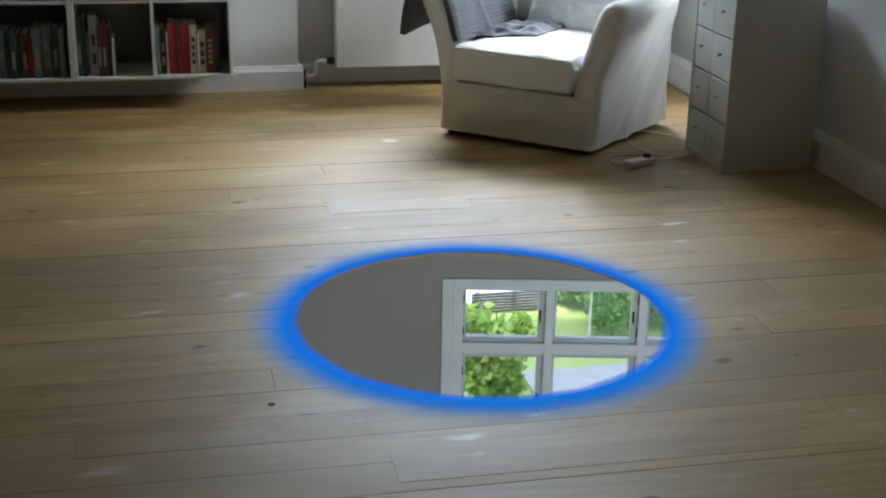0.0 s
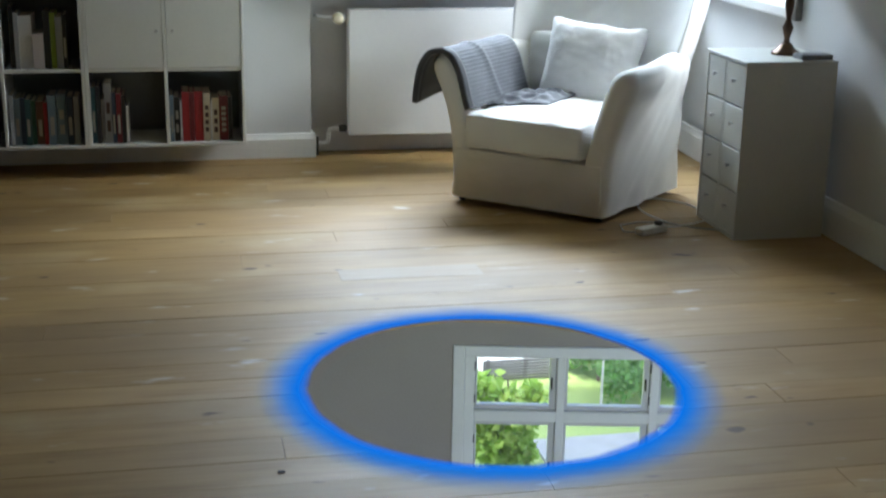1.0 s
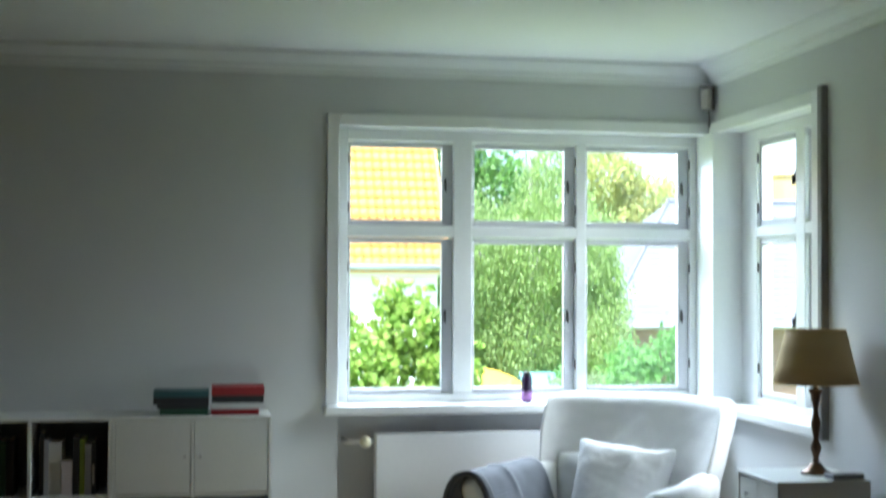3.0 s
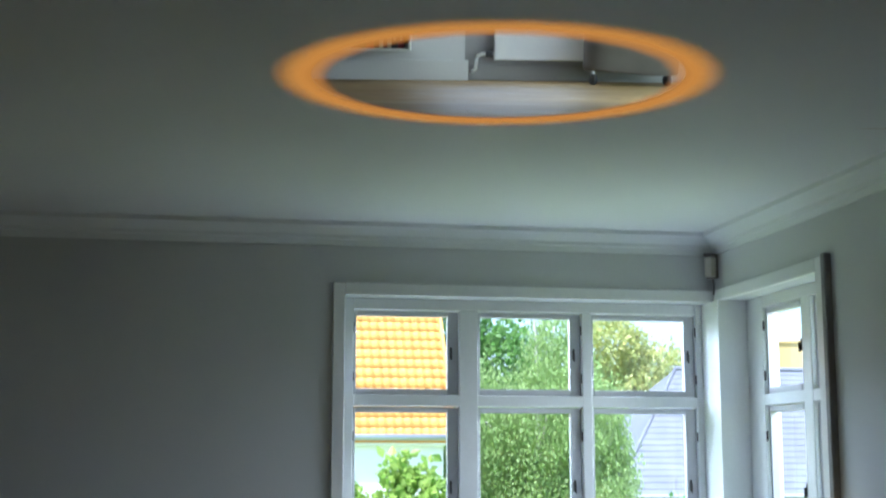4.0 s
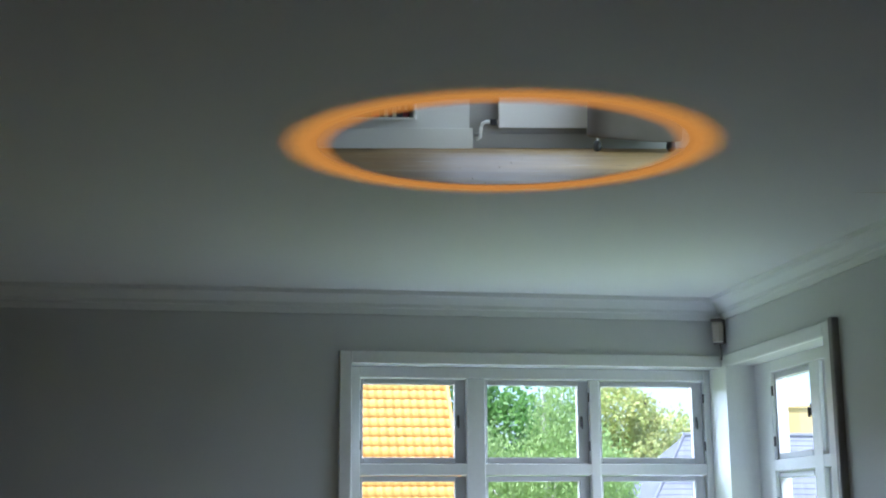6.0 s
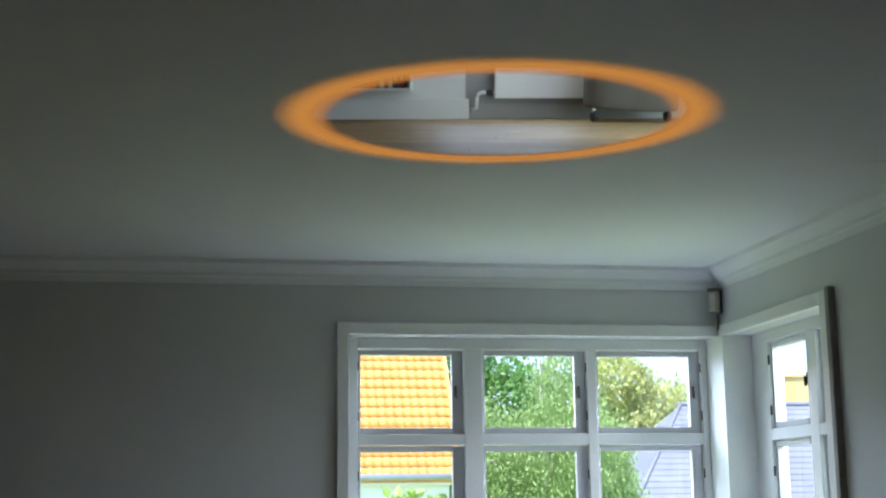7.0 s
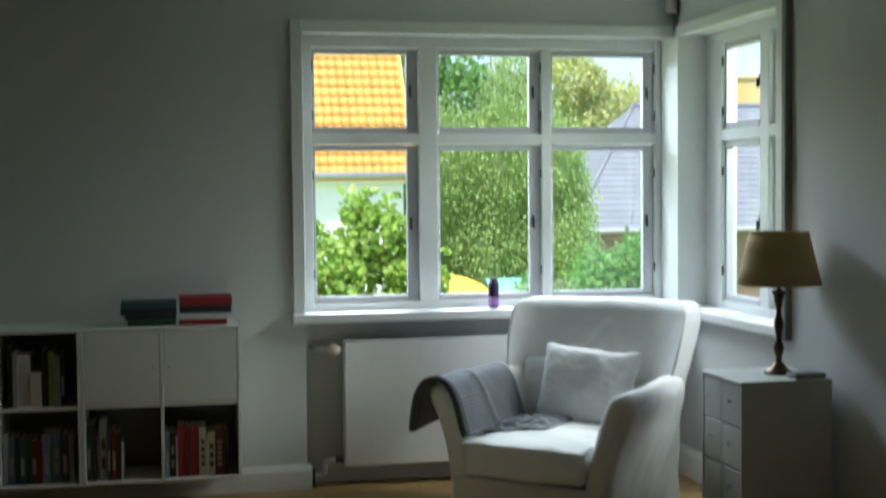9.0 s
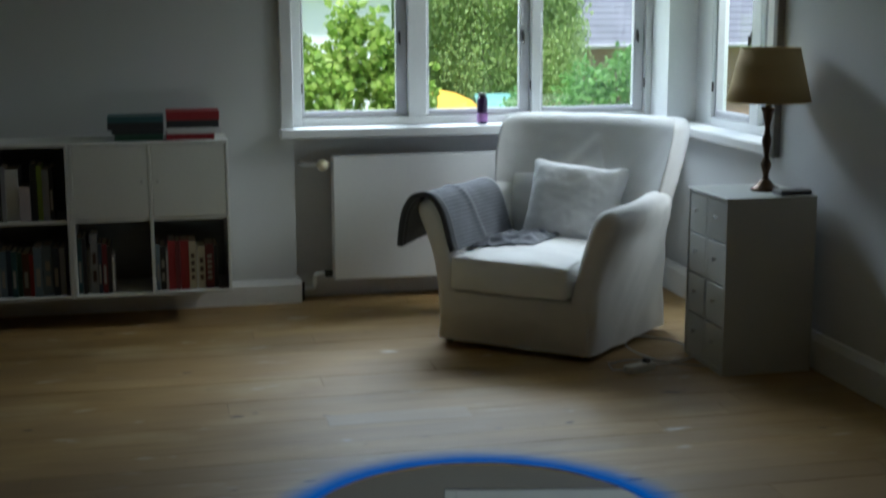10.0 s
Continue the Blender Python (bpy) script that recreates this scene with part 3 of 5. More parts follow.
def crease(p, q, a, b, width):
    """Height of a cloth ridge at (p, q) along the line from a to b."""
    a, b, c = Vector(a), Vector(b), Vector((p, q))
    t = min(max((c - a).dot(b - a) / (b - a).length_squared, 0), 1)
    d = (c - a - (b - a) * t).length / width
    return math.exp(-d * d) * (1 - 0.5 * t)


ARM = resample([(0.392, 0.030), (0.396, 0.12), (0.402, 0.22), (0.412, 0.32), (0.432, 0.42), (0.462, 0.51), (0.497, 0.58), (0.512, 0.625), (0.503, 0.664), (0.476, 0.686),
                (0.440, 0.688), (0.403, 0.668), (0.371, 0.62), (0.345, 0.55), (0.322, 0.47), (0.305, 0.38), (0.296, 0.28), (0.292, 0.15), (0.292, 0.030)], 64)


def armrest_mesh(side):
    """A rolled arm with its skirt; the outer cloth hangs in slanting folds towards the back."""
    bm = bmesh.new()
    rows = []
    for y in [0.0, 0.002, 0.007, 0.015, 0.026, 0.040, 0.056] + [0.07 + 0.017 * i for i in range(42)]:
        edge = 0.046 * (1 - math.sqrt(max(0.0, 1 - (1 - min(y, 0.056) / 0.056) ** 2)))
        row = []
        for k, p in enumerate(ARM):
            x, z = p
            n = (ARM[min(k + 1, 63)] - ARM[max(k - 1, 0)]).normalized()
            out = Vector((n.y, -n.x))
            soft = edge if (k < 42 and z > 0.08) else edge * 0.4
            if k >= 42:
                soft = edge * min(1, max(0, (z - 0.30) / 0.2))
            back = min(1, max(0, (y - 0.06) / 0.35))
            fold = 0.0
            if k < 30:
                w = noise.noise(Vector((y * 2.2, z * 2.2, side * 2.0)))
                s = y - 0.85 * z + 0.10 * w
                fold = back * (0.007 * math.sin(27 * s) * max(0, 0.75 - z) * 1.5 + 0.010 * w)
                fold += 0.016 * back * crease(y, z, (0.22, 0.10), (0.62, 0.52), 0.022) + 0.012 * back * crease(y, z, (0.40, 0.06), (0.70, 0.36), 0.02)
                fold += 0.05 * y / 0.7 * max(0, 1 - z / 0.6) + (0.006 * math.sin(y * 21) * back if z < 0.12 else 0)
            fold += 0.004 * noise.noise(Vector((x * 7, y * 7, z * 7 + side)))
            if 24 < k < 40:
                fold += 0.007 * noise.noise(Vector((y * 11, k * 0.3, side * 5.0))) * back
            q = Vector((x, z)) + out * (fold - soft)
            q.x -= 0.045 * max(0, (y - 0.35) / 0.4) * max(0, (z - 0.4) / 0.3)
            sag = 0.004 * noise.noise(Vector((y * 8, side, 1))) if k < 3 else 0
            row.append(bm.verts.new((side * q.x, y + (0.004 * noise.noise(Vector((x * 6, z * 6, 2))) if y < 0.02 else 0), max(q.y, 0.024) + sag)))
        rows.append(row)
    grid_faces(bm, rows)
    for r in (rows[0], rows[-1]):
        for k in range(31):
            bm.faces.new((r[k], r[k + 1], r[62 - k], r[63 - k]))
    bmesh.ops.recalc_face_normals(bm, faces=bm.faces)
    return bm


BACK_W = [(0.03, 0.395), (0.27, 0.405), (0.56, 0.442), (0.70, 0.472), (0.83, 0.490), (0.93, 0.495), (1.02, 0.488)]
BACK_WING = [(0.03, 0.06), (0.42, 0.08), (0.58, 0.125), (0.70, 0.14), (0.88, 0.135), (1.02, 0.11)]


def backrest_mesh(n=44):
    """A wing back: flat behind, bowed smoothly forward into two wings, with a rounded top."""
    bm = bmesh.new()
    rings = []
    r, top = 0.05, 1.02
    for i in range(64):
        if i < 48:
            z, s = 0.03 + (top - r - 0.03) * i / 47, 0.0
        else:
            a = (i - 47) / 16 * math.pi / 2
            z, s = top - r + r * math.sin(a), r * (1 - math.cos(a))
        w, yb = table_at(z, BACK_W) - s, 0.735 + 0.36 * z - s
        wing = table_at(z, BACK_WING) - 2 * s
        yi = yb - 0.145 + 2 * s
        outer, inner = [], []
        for k in range(n + 1):
            u = 2 * k / n - 1
            # outside: across the rear, round the corner, forward to the wing's tip
            t = max(0.0, (abs(u) - 0.66) / 0.34)
            corner = 0.05 * min(1.0, max(0.0, (abs(u) - 0.5) / 0.16)) ** 2
            px = math.copysign(w * min(1.0, abs(u) / 0.66) - 0.028 * (1 - t) * min(1.0, max(0.0, (abs(u) - 0.5) / 0.16)) - 0.016 * max(0.0, t - 0.6) / 0.4, u)
            py = yb + 0.03 * max(0.0, 1 - (u / 0.66) ** 2) - corner - (0.055 + wing) * t
            outer.append(bm.verts.new((px, py, z)))
            # inside: a smooth bowl
            wt = w - 0.040
            v = u * wt
            bowl = abs(u) ** 3.4
            qy = yi - 0.012 * math.cos(u * 1.5) - (wing + 0.012) * bowl
            fold = 0.020 * crease(v, z, (-0.17, 0.70), (0.02, 0.90), 0.022) + 0.016 * crease(v, z, (0.12, 0.66), (0.05, 0.88), 0.024) if s == 0 else 0
            fold += 0.006 * noise.noise(Vector((v * 5, z * 5, 3.0)))
            inner.append(bm.verts.new((v, qy - fold, z)))
        rings.append((outer, inner))
    for (oa, ia), (ob, ib) in zip(rings, rings[1:]):
        for k in range(n):
            bm.faces.new((oa[k], oa[k + 1], ob[k + 1], ob[k]))
            bm.faces.new((ia[k + 1], ia[k], ib[k], ib[k + 1]))
    rims = []
    for o, i_ in rings:
        rims.append([bm.verts.new(((o[e].co.x + i_[e].co.x) / 2, min(o[e].co.y, i_[e].co.y) - 0.020, o[e].co.z)) for e in (0, n)])
    for ((oa, ia), ra), ((ob, ib), rb_) in zip(zip(rings, rims), zip(rings[1:], rims[1:])):
        for e, q in ((0, 0), (n, 1)):
            bm.faces.new((oa[e], ra[q], rb_[q], ob[e]))
            bm.faces.new((ra[q], ia[e], ib[e], rb_[q]))
    for (o, i_), q in ((rings[0], rims[0]), (rings[-1], rims[-1])):
        bm.faces.new((o[0], q[0], i_[0]))
        bm.faces.new((o[n], q[1], i_[n]))
        for k in range(n):
            bm.faces.new((o[k], o[k + 1], i_[k + 1], i_[k]))
    bmesh.ops.recalc_face_normals(bm, faces=bm.faces)
    return bm


CHAIR = pose(1.553, 5.693, 0, 0, 0, -41.8)
chair = empty("armchair", CHAIR, "white slipcovered wing armchair with loose cotton cover", "armchair")
soften(part("skirt", loft([[(x, y + dy, z) for x, y in ((0.31, 0.05), (0.32, 0.3), (0.34, 0.60), (0.38, 0.70), (0.37, 0.74), (0.0, 0.75), (-0.37, 0.74), (-0.38, 0.70), (-0.34, 0.60), (-0.32, 0.3), (-0.31, 0.05), (-0.15, 0.04), (0.0, 0.04), (0.15, 0.04))]
                            for z, dy in ((0.032, 0.0), (0.036, 0.0), (0.10, 0.0), (0.17, 0.0), (0.245, 0.0), (0.25, 0.0))]), COTTON, chair), 1)
soften(part("front_panel", soft_box(-0.372, 0.372, -0.0045, 0.05, 0.028, 0.264, 0.012, 6), COTTON, chair), 3, 0.013, 0.11)
part("hem", tube([(x, -0.0055 + 0.002 * noise.noise(Vector((x * 9, 1, 1))), 0.034) for x in [-0.37 + 0.02 * i for i in range(38)]], 0.0035, 8), COTTON, chair, smooth=True)
for side in (1, -1):
    part("armrest", armrest_mesh(side), COTTON, chair, smooth=True)
soften(part("backrest", backrest_mesh(), COTTON, chair), 1, 0.012, 0.2)
cush = soft_box(-0.300, 0.290, -0.046, 0.70, 0.281, 0.432, 0.032, 7)
for v in cush.verts:
    bulge = (1 - (v.co.x / 0.30) ** 2) * (1 - ((v.co.y - 0.32) / 0.40) ** 2)
    v.co.z += (0.030 * max(0, bulge) if v.co.z > 0.34 else 0) + 0.004 * noise.noise(v.co * 6)
    if v.co.y < 0:
        v.co.y -= 0.020 * (1 - (v.co.x / 0.30) ** 2) * (1 - ((v.co.z - 0.355) / 0.10) ** 2)
soften(part("seat_cushion", cush, COTTON, chair), 2, 0.018, 0.12)
for z in (0.290, 0.426):
    part("piping", tube([(x, -0.0455 - 0.006 * (1 - (x / 0.3) ** 2), z + 0.004 * (1 - (x / 0.3) ** 2) + 0.002 * noise.noise(Vector((x * 8, z, 0)))) for x in [-0.286 + 0.0208 * i for i in range(28)]], 0.004, 8), COTTON, chair, smooth=True)
for x, y in ((-0.35, 0.05), (0.35, 0.05), (-0.36, 0.66), (0.36, 0.66)):
    c = part("castor", lathe([(0.012, -0.012), (0.020, -0.011), (0.022, 0), (0.020, 0.011), (0.012, 0.012)], 16), RUBBER, chair, "small black castor", True)
    c.matrix_basis = pose(x, y, 0.022, 0, 90, 0)
    part("castor_stem", lathe([(0.008, 0.03), (0.008, 0.06)], 10, at=(x, y)), STEEL, chair)


def cushion_mesh(w, h, t, n=14, seed=0):
    """A filled square cushion with drawn-in sides and pointed corners."""
    bm = bmesh.new()
    sides = []
    for s in (1, -1):
        g = []
        for i in range(n + 1):
            row = []
            for j in range(n + 1):
                u, v = 2 * i / n - 1, 2 * j / n - 1
                pull = 1 - 0.07 * (1 - u * u) * abs(v) ** 3 if abs(v) > abs(u) else 1 - 0.07 * (1 - v * v) * abs(u) ** 3
                th = t * ((1 - u ** 4) * (1 - v ** 4)) ** 0.6
                wr = 0.012 * noise.noise(Vector((u * 2.2 + seed, v * 2.2, s))) * (1 - max(abs(u), abs(v)))
                row.append(bm.verts.new((u * w / 2 * pull, s * (th / 2 + wr), v * h / 2 * pull)))
            g.append(row)
        sides.append(g)
        for i in range(n):
            for j in range(n):
                bm.faces.new((g[i][j], g[i + 1][j], g[i + 1][j + 1], g[i][j + 1]))
    bmesh.ops.remove_doubles(bm, verts=bm.verts, dist=0.0015)
    return bm


pillow = soften(part("pillow", cushion_mesh(0.51, 0.44, 0.17), PILLOW), 2, 0.020, 0.09)
pillow.matrix_world = CHAIR @ pose(0.0, 0.68, 0.60, -22, 4, 8)
tagged(pillow, "plump white linen pillow leaning in the armchair", "pillow")
second = soften(part("pillow", cushion_mesh(0.36, 0.33, 0.12, seed=4), PILLOW), 1, 0.012, 0.12)
second.matrix_world = CHAIR @ pose(-0.20, 0.71, 0.60, -20, -6, -4)
tagged(second, "flat white pillow behind the plump one", "pillow")

KNIT = material("grey_knit_wool", (0.165, 0.174, 0.20), 0.95, colour2=(0.105, 0.112, 0.132), scale=9, fine=240, bump=0.5, sheen=0.3)
DARKWOOL = material("charcoal_wool", (0.06, 0.062, 0.07), 0.95, colour2=(0.045, 0.046, 0.05), scale=12, fine=200, bump=0.4, sheen=0.2)
DRAPE = [(-0.585, 0.455), (-0.578, 0.50), (-0.566, 0.56), (-0.545, 0.63), (-0.510, 0.685), (-0.470, 0.704), (-0.432, 0.704), (-0.394, 0.682), (-0.360, 0.63), (-0.334, 0.56), (-0.312, 0.49), (-0.296, 0.452)]


def drape(y0, y1, n, samples, rib, offset=0.0, knots=DRAPE, thick=0.012):
    """Wool cloth over the rolled arm, with raised ribs along it and soft folds across."""
    line = resample(knots, samples)
    bm = bmesh.new()
    sheets = []
    for inside in (0.0, thick):
        rows = []
        for i in range(n + 1):
            y = y0 + (y1 - y0) * i / n
            row = []
            for k, p in enumerate(line):
                d = (line[min(k + 1, samples - 1)] - line[max(k - 1, 0)]).normalized()
                out = Vector((-d.y, d.x))
                t = k / (samples - 1)
                rib_h = rib * (abs(math.sin(math.pi * t * 34)) - 0.5) if not inside else 0
                fold = 0.010 * noise.noise(Vector((p.x * 5, y * 6, p.y * 4))) + 0.009 * math.exp(-((y - 0.19 - 0.10 * t) / 0.018) ** 2) * (t > 0.45)
                hang = max(0.0, 1 - t / 0.3)
                q = p + out * (offset + fold + rib_h - inside)
                row.append(bm.verts.new((q.x - 0.02 * hang * math.sin(y * 8), y + 0.012 * hang * noise.noise(Vector((t * 5, y * 3, 8))), q.y + 0.06 * hang * y)))
            rows.append(row)
        grid_faces(bm, rows)
        sheets.append(rows)
    a, b = sheets
    rim_a = a[0] + [r[-1] for r in a[1:]] + a[-1][-2::-1] + [r[0] for r in a[-2:0:-1]]
    rim_b = b[0] + [r[-1] for r in b[1:]] + b[-1][-2::-1] + [r[0] for r in b[-2:0:-1]]
    for k in range(len(rim_a)):
        j = (k + 1) % len(rim_a)
        bm.faces.new((rim_a[k], rim_a[j], rim_b[j], rim_b[k]))
    bmesh.ops.recalc_face_normals(bm, faces=bm.faces)
    return bm


blanket = empty("throw_blanket", CHAIR, "grey knitted wool throw with charcoal edge, draped over the armrest", "blanket")
part("cloth", drape(0.022, 0.60, 44, 240, 0.0045, 0.009), KNIT, blanket, smooth=True)
part("edging", drape(-0.026, 0.024, 4, 60, 0.0, 0.014, DRAPE, 0.026), DARKWOOL, blanket, "charcoal knitted edging", True)
part("lining", drape(-0.004, 0.30, 10, 24, 0.0, -0.004, DRAPE[:5], 0.010), DARKWOOL, blanket, "charcoal underside", True)
heap = bmesh.new()
hg = []
for i in range(41):
    line = []
    for j in range(41):
        u, v = i / 40, j / 40
        rim = min(1, 5 * min(u, 1 - u, v, 1 - v) + 0.12)
        p = Vector((-0.30 + 0.28 * u + 0.02 * noise.noise(Vector((v * 4, 3, 1))), 0.16 + 0.36 * v + 0.03 * noise.noise(Vector((u * 4, 7, 2))) + 0.10 * u, 0))
        ridge = 1 - abs(noise.noise(Vector((p.x * 15, p.y * 12, 4.0))) * 2.4)
        p.z = 0.444 + 0.02 * max(0, 1 - (p.x / 0.3) ** 2) + rim * (0.012 + 0.034 * max(0, ridge) * (1 - 0.35 * u) + 0.006 * noise.noise(Vector((p.x * 45, p.y * 45, 1))))
        line.append(heap.verts.new(p))
    hg.append(line)
grid_faces(heap, hg)
heap_part = part("crumpled_end", heap, KNIT, blanket, "crumpled end lying on the seat")
s = heap_part.modifiers.new("thick", "SOLIDIFY")
s.thickness, s.offset = 0.008, -1.0
soften(heap_part, 1)

# ---- drawer cabinet and lamp ----
CX0, CX1, CY0, CY1, CH = 2.332, 2.742, 5.126, 5.545, 0.767
cab = empty("drawer_cabinet", pose(CX0, CY0, 0), "grey-white cabinet with eight small drawers", "cabinet")
W, D = CX1 - CX0, CY1 - CY0
part("side_panel", box(0.0, W, 0.0, 0.016, 0.0, CH - 0.016, 0.002), CABINET, cab)
part("side_panel", box(0.0, W, D - 0.016, D, 0.0, CH - 0.016, 0.002), CABINET, cab)
part("top_panel", box(-0.004, W, -0.003, D + 0.003, CH - 0.016, CH, 0.003), CABINET, cab)
part("bottom_panel", box(0.0, W, 0.016, D - 0.016, 0.0, 0.02), CABINET, cab)
part("back_panel", box(W - 0.008, W, 0.016, D - 0.016, 0.02, CH - 0.016), CABINET, cab)
part("divider", box(0.004, W - 0.01, D / 2 - 0.008, D / 2 + 0.008, 0.02, CH - 0.016), CABINET, cab)
inner_h = (CH - 0.036) / 4
for c in range(2):
    for r in range(4):
        y0 = 0.016 + c * (D / 2 - 0.008)
        y1 = y0 + D / 2 - 0.024
        z0 = 0.02 + r * inner_h
        dr = part("drawer", boxes((0.003, 0.017, y0 + 0.003, y1 - 0.003, z0 + 0.004, z0 + inner_h - 0.004), (0.017, W - 0.03, y0 + 0.012, y1 - 0.012, z0 + 0.01, z0 + inner_h - 0.03), bevel=0.002), CABINET, cab)
        kn = part("knob", lathe([(0.004, 0), (0.004, 0.010), (0.009, 0.014), (0.009, 0.019), (0.003, 0.021)], 14), STEEL, dr, "small metal knob", True)
        kn.matrix_basis = pose(0.003, (y0 + y1) / 2, z0 + inner_h * 0.58, 0, -90, 0)

lamp = empty("table_lamp", pose(2.60, 5.335, CH), "turned bronze candlestick lamp with cream cloth shade", "lamp")
part("foot", lathe([(0.062, 0), (0.064, 0.006), (0.058, 0.014), (0.045, 0.02), (0.03, 0.036), (0.02, 0.05)], 28), BRASS, lamp, smooth=True)
part("stem", lathe([(0.014, 0.045), (0.012, 0.07), (0.019, 0.095), (0.024, 0.115), (0.016, 0.135), (0.010, 0.15), (0.014, 0.175), (0.020, 0.205), (0.021, 0.225), (0.013, 0.25), (0.010, 0.275), (0.015, 0.30), (0.020, 0.32), (0.022, 0.34), (0.030, 0.352), (0.031, 0.362), (0.012, 0.366), (0.010, 0.40)], 24), BRASS, lamp, smooth=True)
bm = bmesh.new()
rows = [[bm.verts.new((r * math.cos(2 * math.pi * k / 48), r * math.sin(2 * math.pi * k / 48), z)) for k in range(48)] for r, z in ((0.181, 0.388), (0.163, 0.465), (0.145, 0.54), (0.127, 0.618))]
for a, b in zip(rows, rows[1:]):
    for k in range(48):
        bm.faces.new((a[k], a[(k + 1) % 48], b[(k + 1) % 48], b[k]))
shade = part("shade", bm, SHADE, lamp, "cream cloth lampshade", True)
s = shade.modifiers.new("thick", "SOLIDIFY")
s.thickness = 0.003
for r, z in ((0.181, 0.390), (0.127, 0.616)):
    part("shade_rim", tube([(r * math.cos(2 * math.pi * k / 40), r * math.sin(2 * math.pi * k / 40), z) for k in range(41)], 0.003, 6), SHADE, shade, smooth=True)
part("bulb", lathe([(0.012, 0.40), (0.014, 0.43), (0.028, 0.47), (0.03, 0.49), (0.018, 0.515), (0.002, 0.52)], 18), WHITE_PLASTIC, lamp, smooth=True)

case = tagged(part("small_case", box(-0.075, 0.075, -0.04, 0.04, 0, 0.024, 0.008, 2), material("grey_plastic", (0.22, 0.22, 0.23), 0.5)), "flat grey case lying on the drawer cabinet", "case")
case.matrix_world = pose(2.655, 5.19, CH, 0, 0, 4)

# ---- window sill, radiator, corner sensor ----
bottle = empty("bottle", pose(1.745, 7.03, SILL), "dark purple bottle with lilac band on the window sill", "bottle")
part("body", lathe([(0.022, 0), (0.025, 0.003), (0.029, 0.05), (0.029, 0.13), (0.024, 0.145)], 24), material("purple_glass", (0.03, 0.015, 0.045), 0.25, colour2=(0.04, 0.02, 0.06), bump=0.0), bottle, smooth=True)
part("cap", lathe([(0.021, 0.142), (0.021, 0.163), (0.018, 0.166)], 24), RUBBER, bottle, "black cap", True)
# Lilac fringe glow round the bottle's foot, put in as a coloured band.
part("band", lathe([(0.0298, 0.012), (0.0298, 0.06)], 24), material("lilac_glow", (0.35, 0.16, 0.42), 0.6), bottle, "lilac band for the glow at the base", True)

rad = empty("radiator", pose(0.915, 6.975, 0.112), "flat white enamelled panel radiator under the window", "radiator")
RL, RH = 1.70, 0.672
part("front_panel", box(0, RL, 0.0, 0.018, 0, RH, 0.006, 2), RADIATOR, rad)
part("back_panel", box(0, RL, 0.062, 0.08, 0, RH, 0.006, 2), RADIATOR, rad)
part("side_cover", box(-0.003, 0.004, 0.012, 0.07, 0.01, RH - 0.006, 0.002), RADIATOR, rad)
part("side_cover", box(RL - 0.004, RL + 0.003, 0.012, 0.07, 0.01, RH - 0.006, 0.002), RADIATOR, rad)
grille = part("top_grille", boxes((0, RL, 0.014, 0.02, RH - 0.012, RH + 0.003), (0, RL, 0.06, 0.066, RH - 0.012, RH + 0.003)), RADIATOR, rad)
for i in range(56):
    part("grille_bar", box(0.015 + i * 0.03, 0.027 + i * 0.03, 0.02, 0.06, RH - 0.008, RH - 0.002), RADIATOR, grille)
for x in (0.3, 1.4):
    part("wall_bracket", box(x, x + 0.04, 0.08, 0.148, 0.06, RH - 0.08), RADIATOR, rad)
part("valve_pipe", tube([(-0.005, 0.04, RH - 0.045), (-0.06, 0.04, RH - 0.045), (-0.12, 0.04, RH - 0.045), (-0.15, 0.06, RH - 0.045), (-0.16, 0.14, RH - 0.045)], 0.011), RADIATOR, rad, smooth=True)
vh = part("thermostat_knob", lathe([(0.014, 0), (0.024, 0.004), (0.030, 0.01), (0.030, 0.042), (0.025, 0.053), (0.010, 0.058)], 20), material("cream_plastic", (0.78, 0.71, 0.50), 0.4, bump=0.02), rad, "cream round thermostat knob", True)
# Dark rod added for the shadow gap beside the skirting end.
part("shadow_gap_rod", tube([(-0.165, 0.045, -0.008), (-0.166, 0.045, -0.06), (-0.166, 0.045, -0.110)], 0.007), IRON, rad, "dark rod standing in for the shadow gap at the skirting end", True)
vh.matrix_basis = pose(-0.055, 0.03, RH - 0.045, 90, 0, 0)
part("lower_pipe", tube([(-0.004, 0.04, 0.035), (-0.08, 0.04, 0.035), (-0.098, 0.04, 0.030), (-0.105, 0.04, 0.015), (-0.106, 0.042, -0.025), (-0.112, 0.046, -0.042), (-0.13, 0.05, -0.048), (-0.18, 0.055, -0.05)], 0.012), RADIATOR, rad, smooth=True)
part("lower_valve", box(-0.05, -0.008, 0.02, 0.06, 0.018, 0.052, 0.005), RUBBER, rad, "black valve body")

sensor = empty("alarm_sensor", pose(2.735, 6.925, 2.60, 0, 0, -40), "small beige alarm sensor on a dark corner bracket", "sensor")
part("housing", loft([[(x * f, y * g, z) for x, y in ((0.026, 0.02), (-0.026, 0.02), (-0.03, -0.012), (-0.016, -0.03), (0.016, -0.03), (0.03, -0.012))] for z, f, g in ((-0.055, 0.8, 0.7), (-0.05, 0.95, 0.95), (0.04, 1.0, 1.0), (0.055, 0.9, 0.8))]), material("beige_plastic", (0.55, 0.52, 0.44), 0.5), sensor)
part("bracket", boxes((-0.034, 0.034, 0.02, 0.036, -0.062, 0.075), (-0.03, 0.03, -0.03, 0.036, 0.058, 0.075), bevel=0.004), material("brown_plastic", (0.12, 0.10, 0.085), 0.5), sensor, "dark bracket")
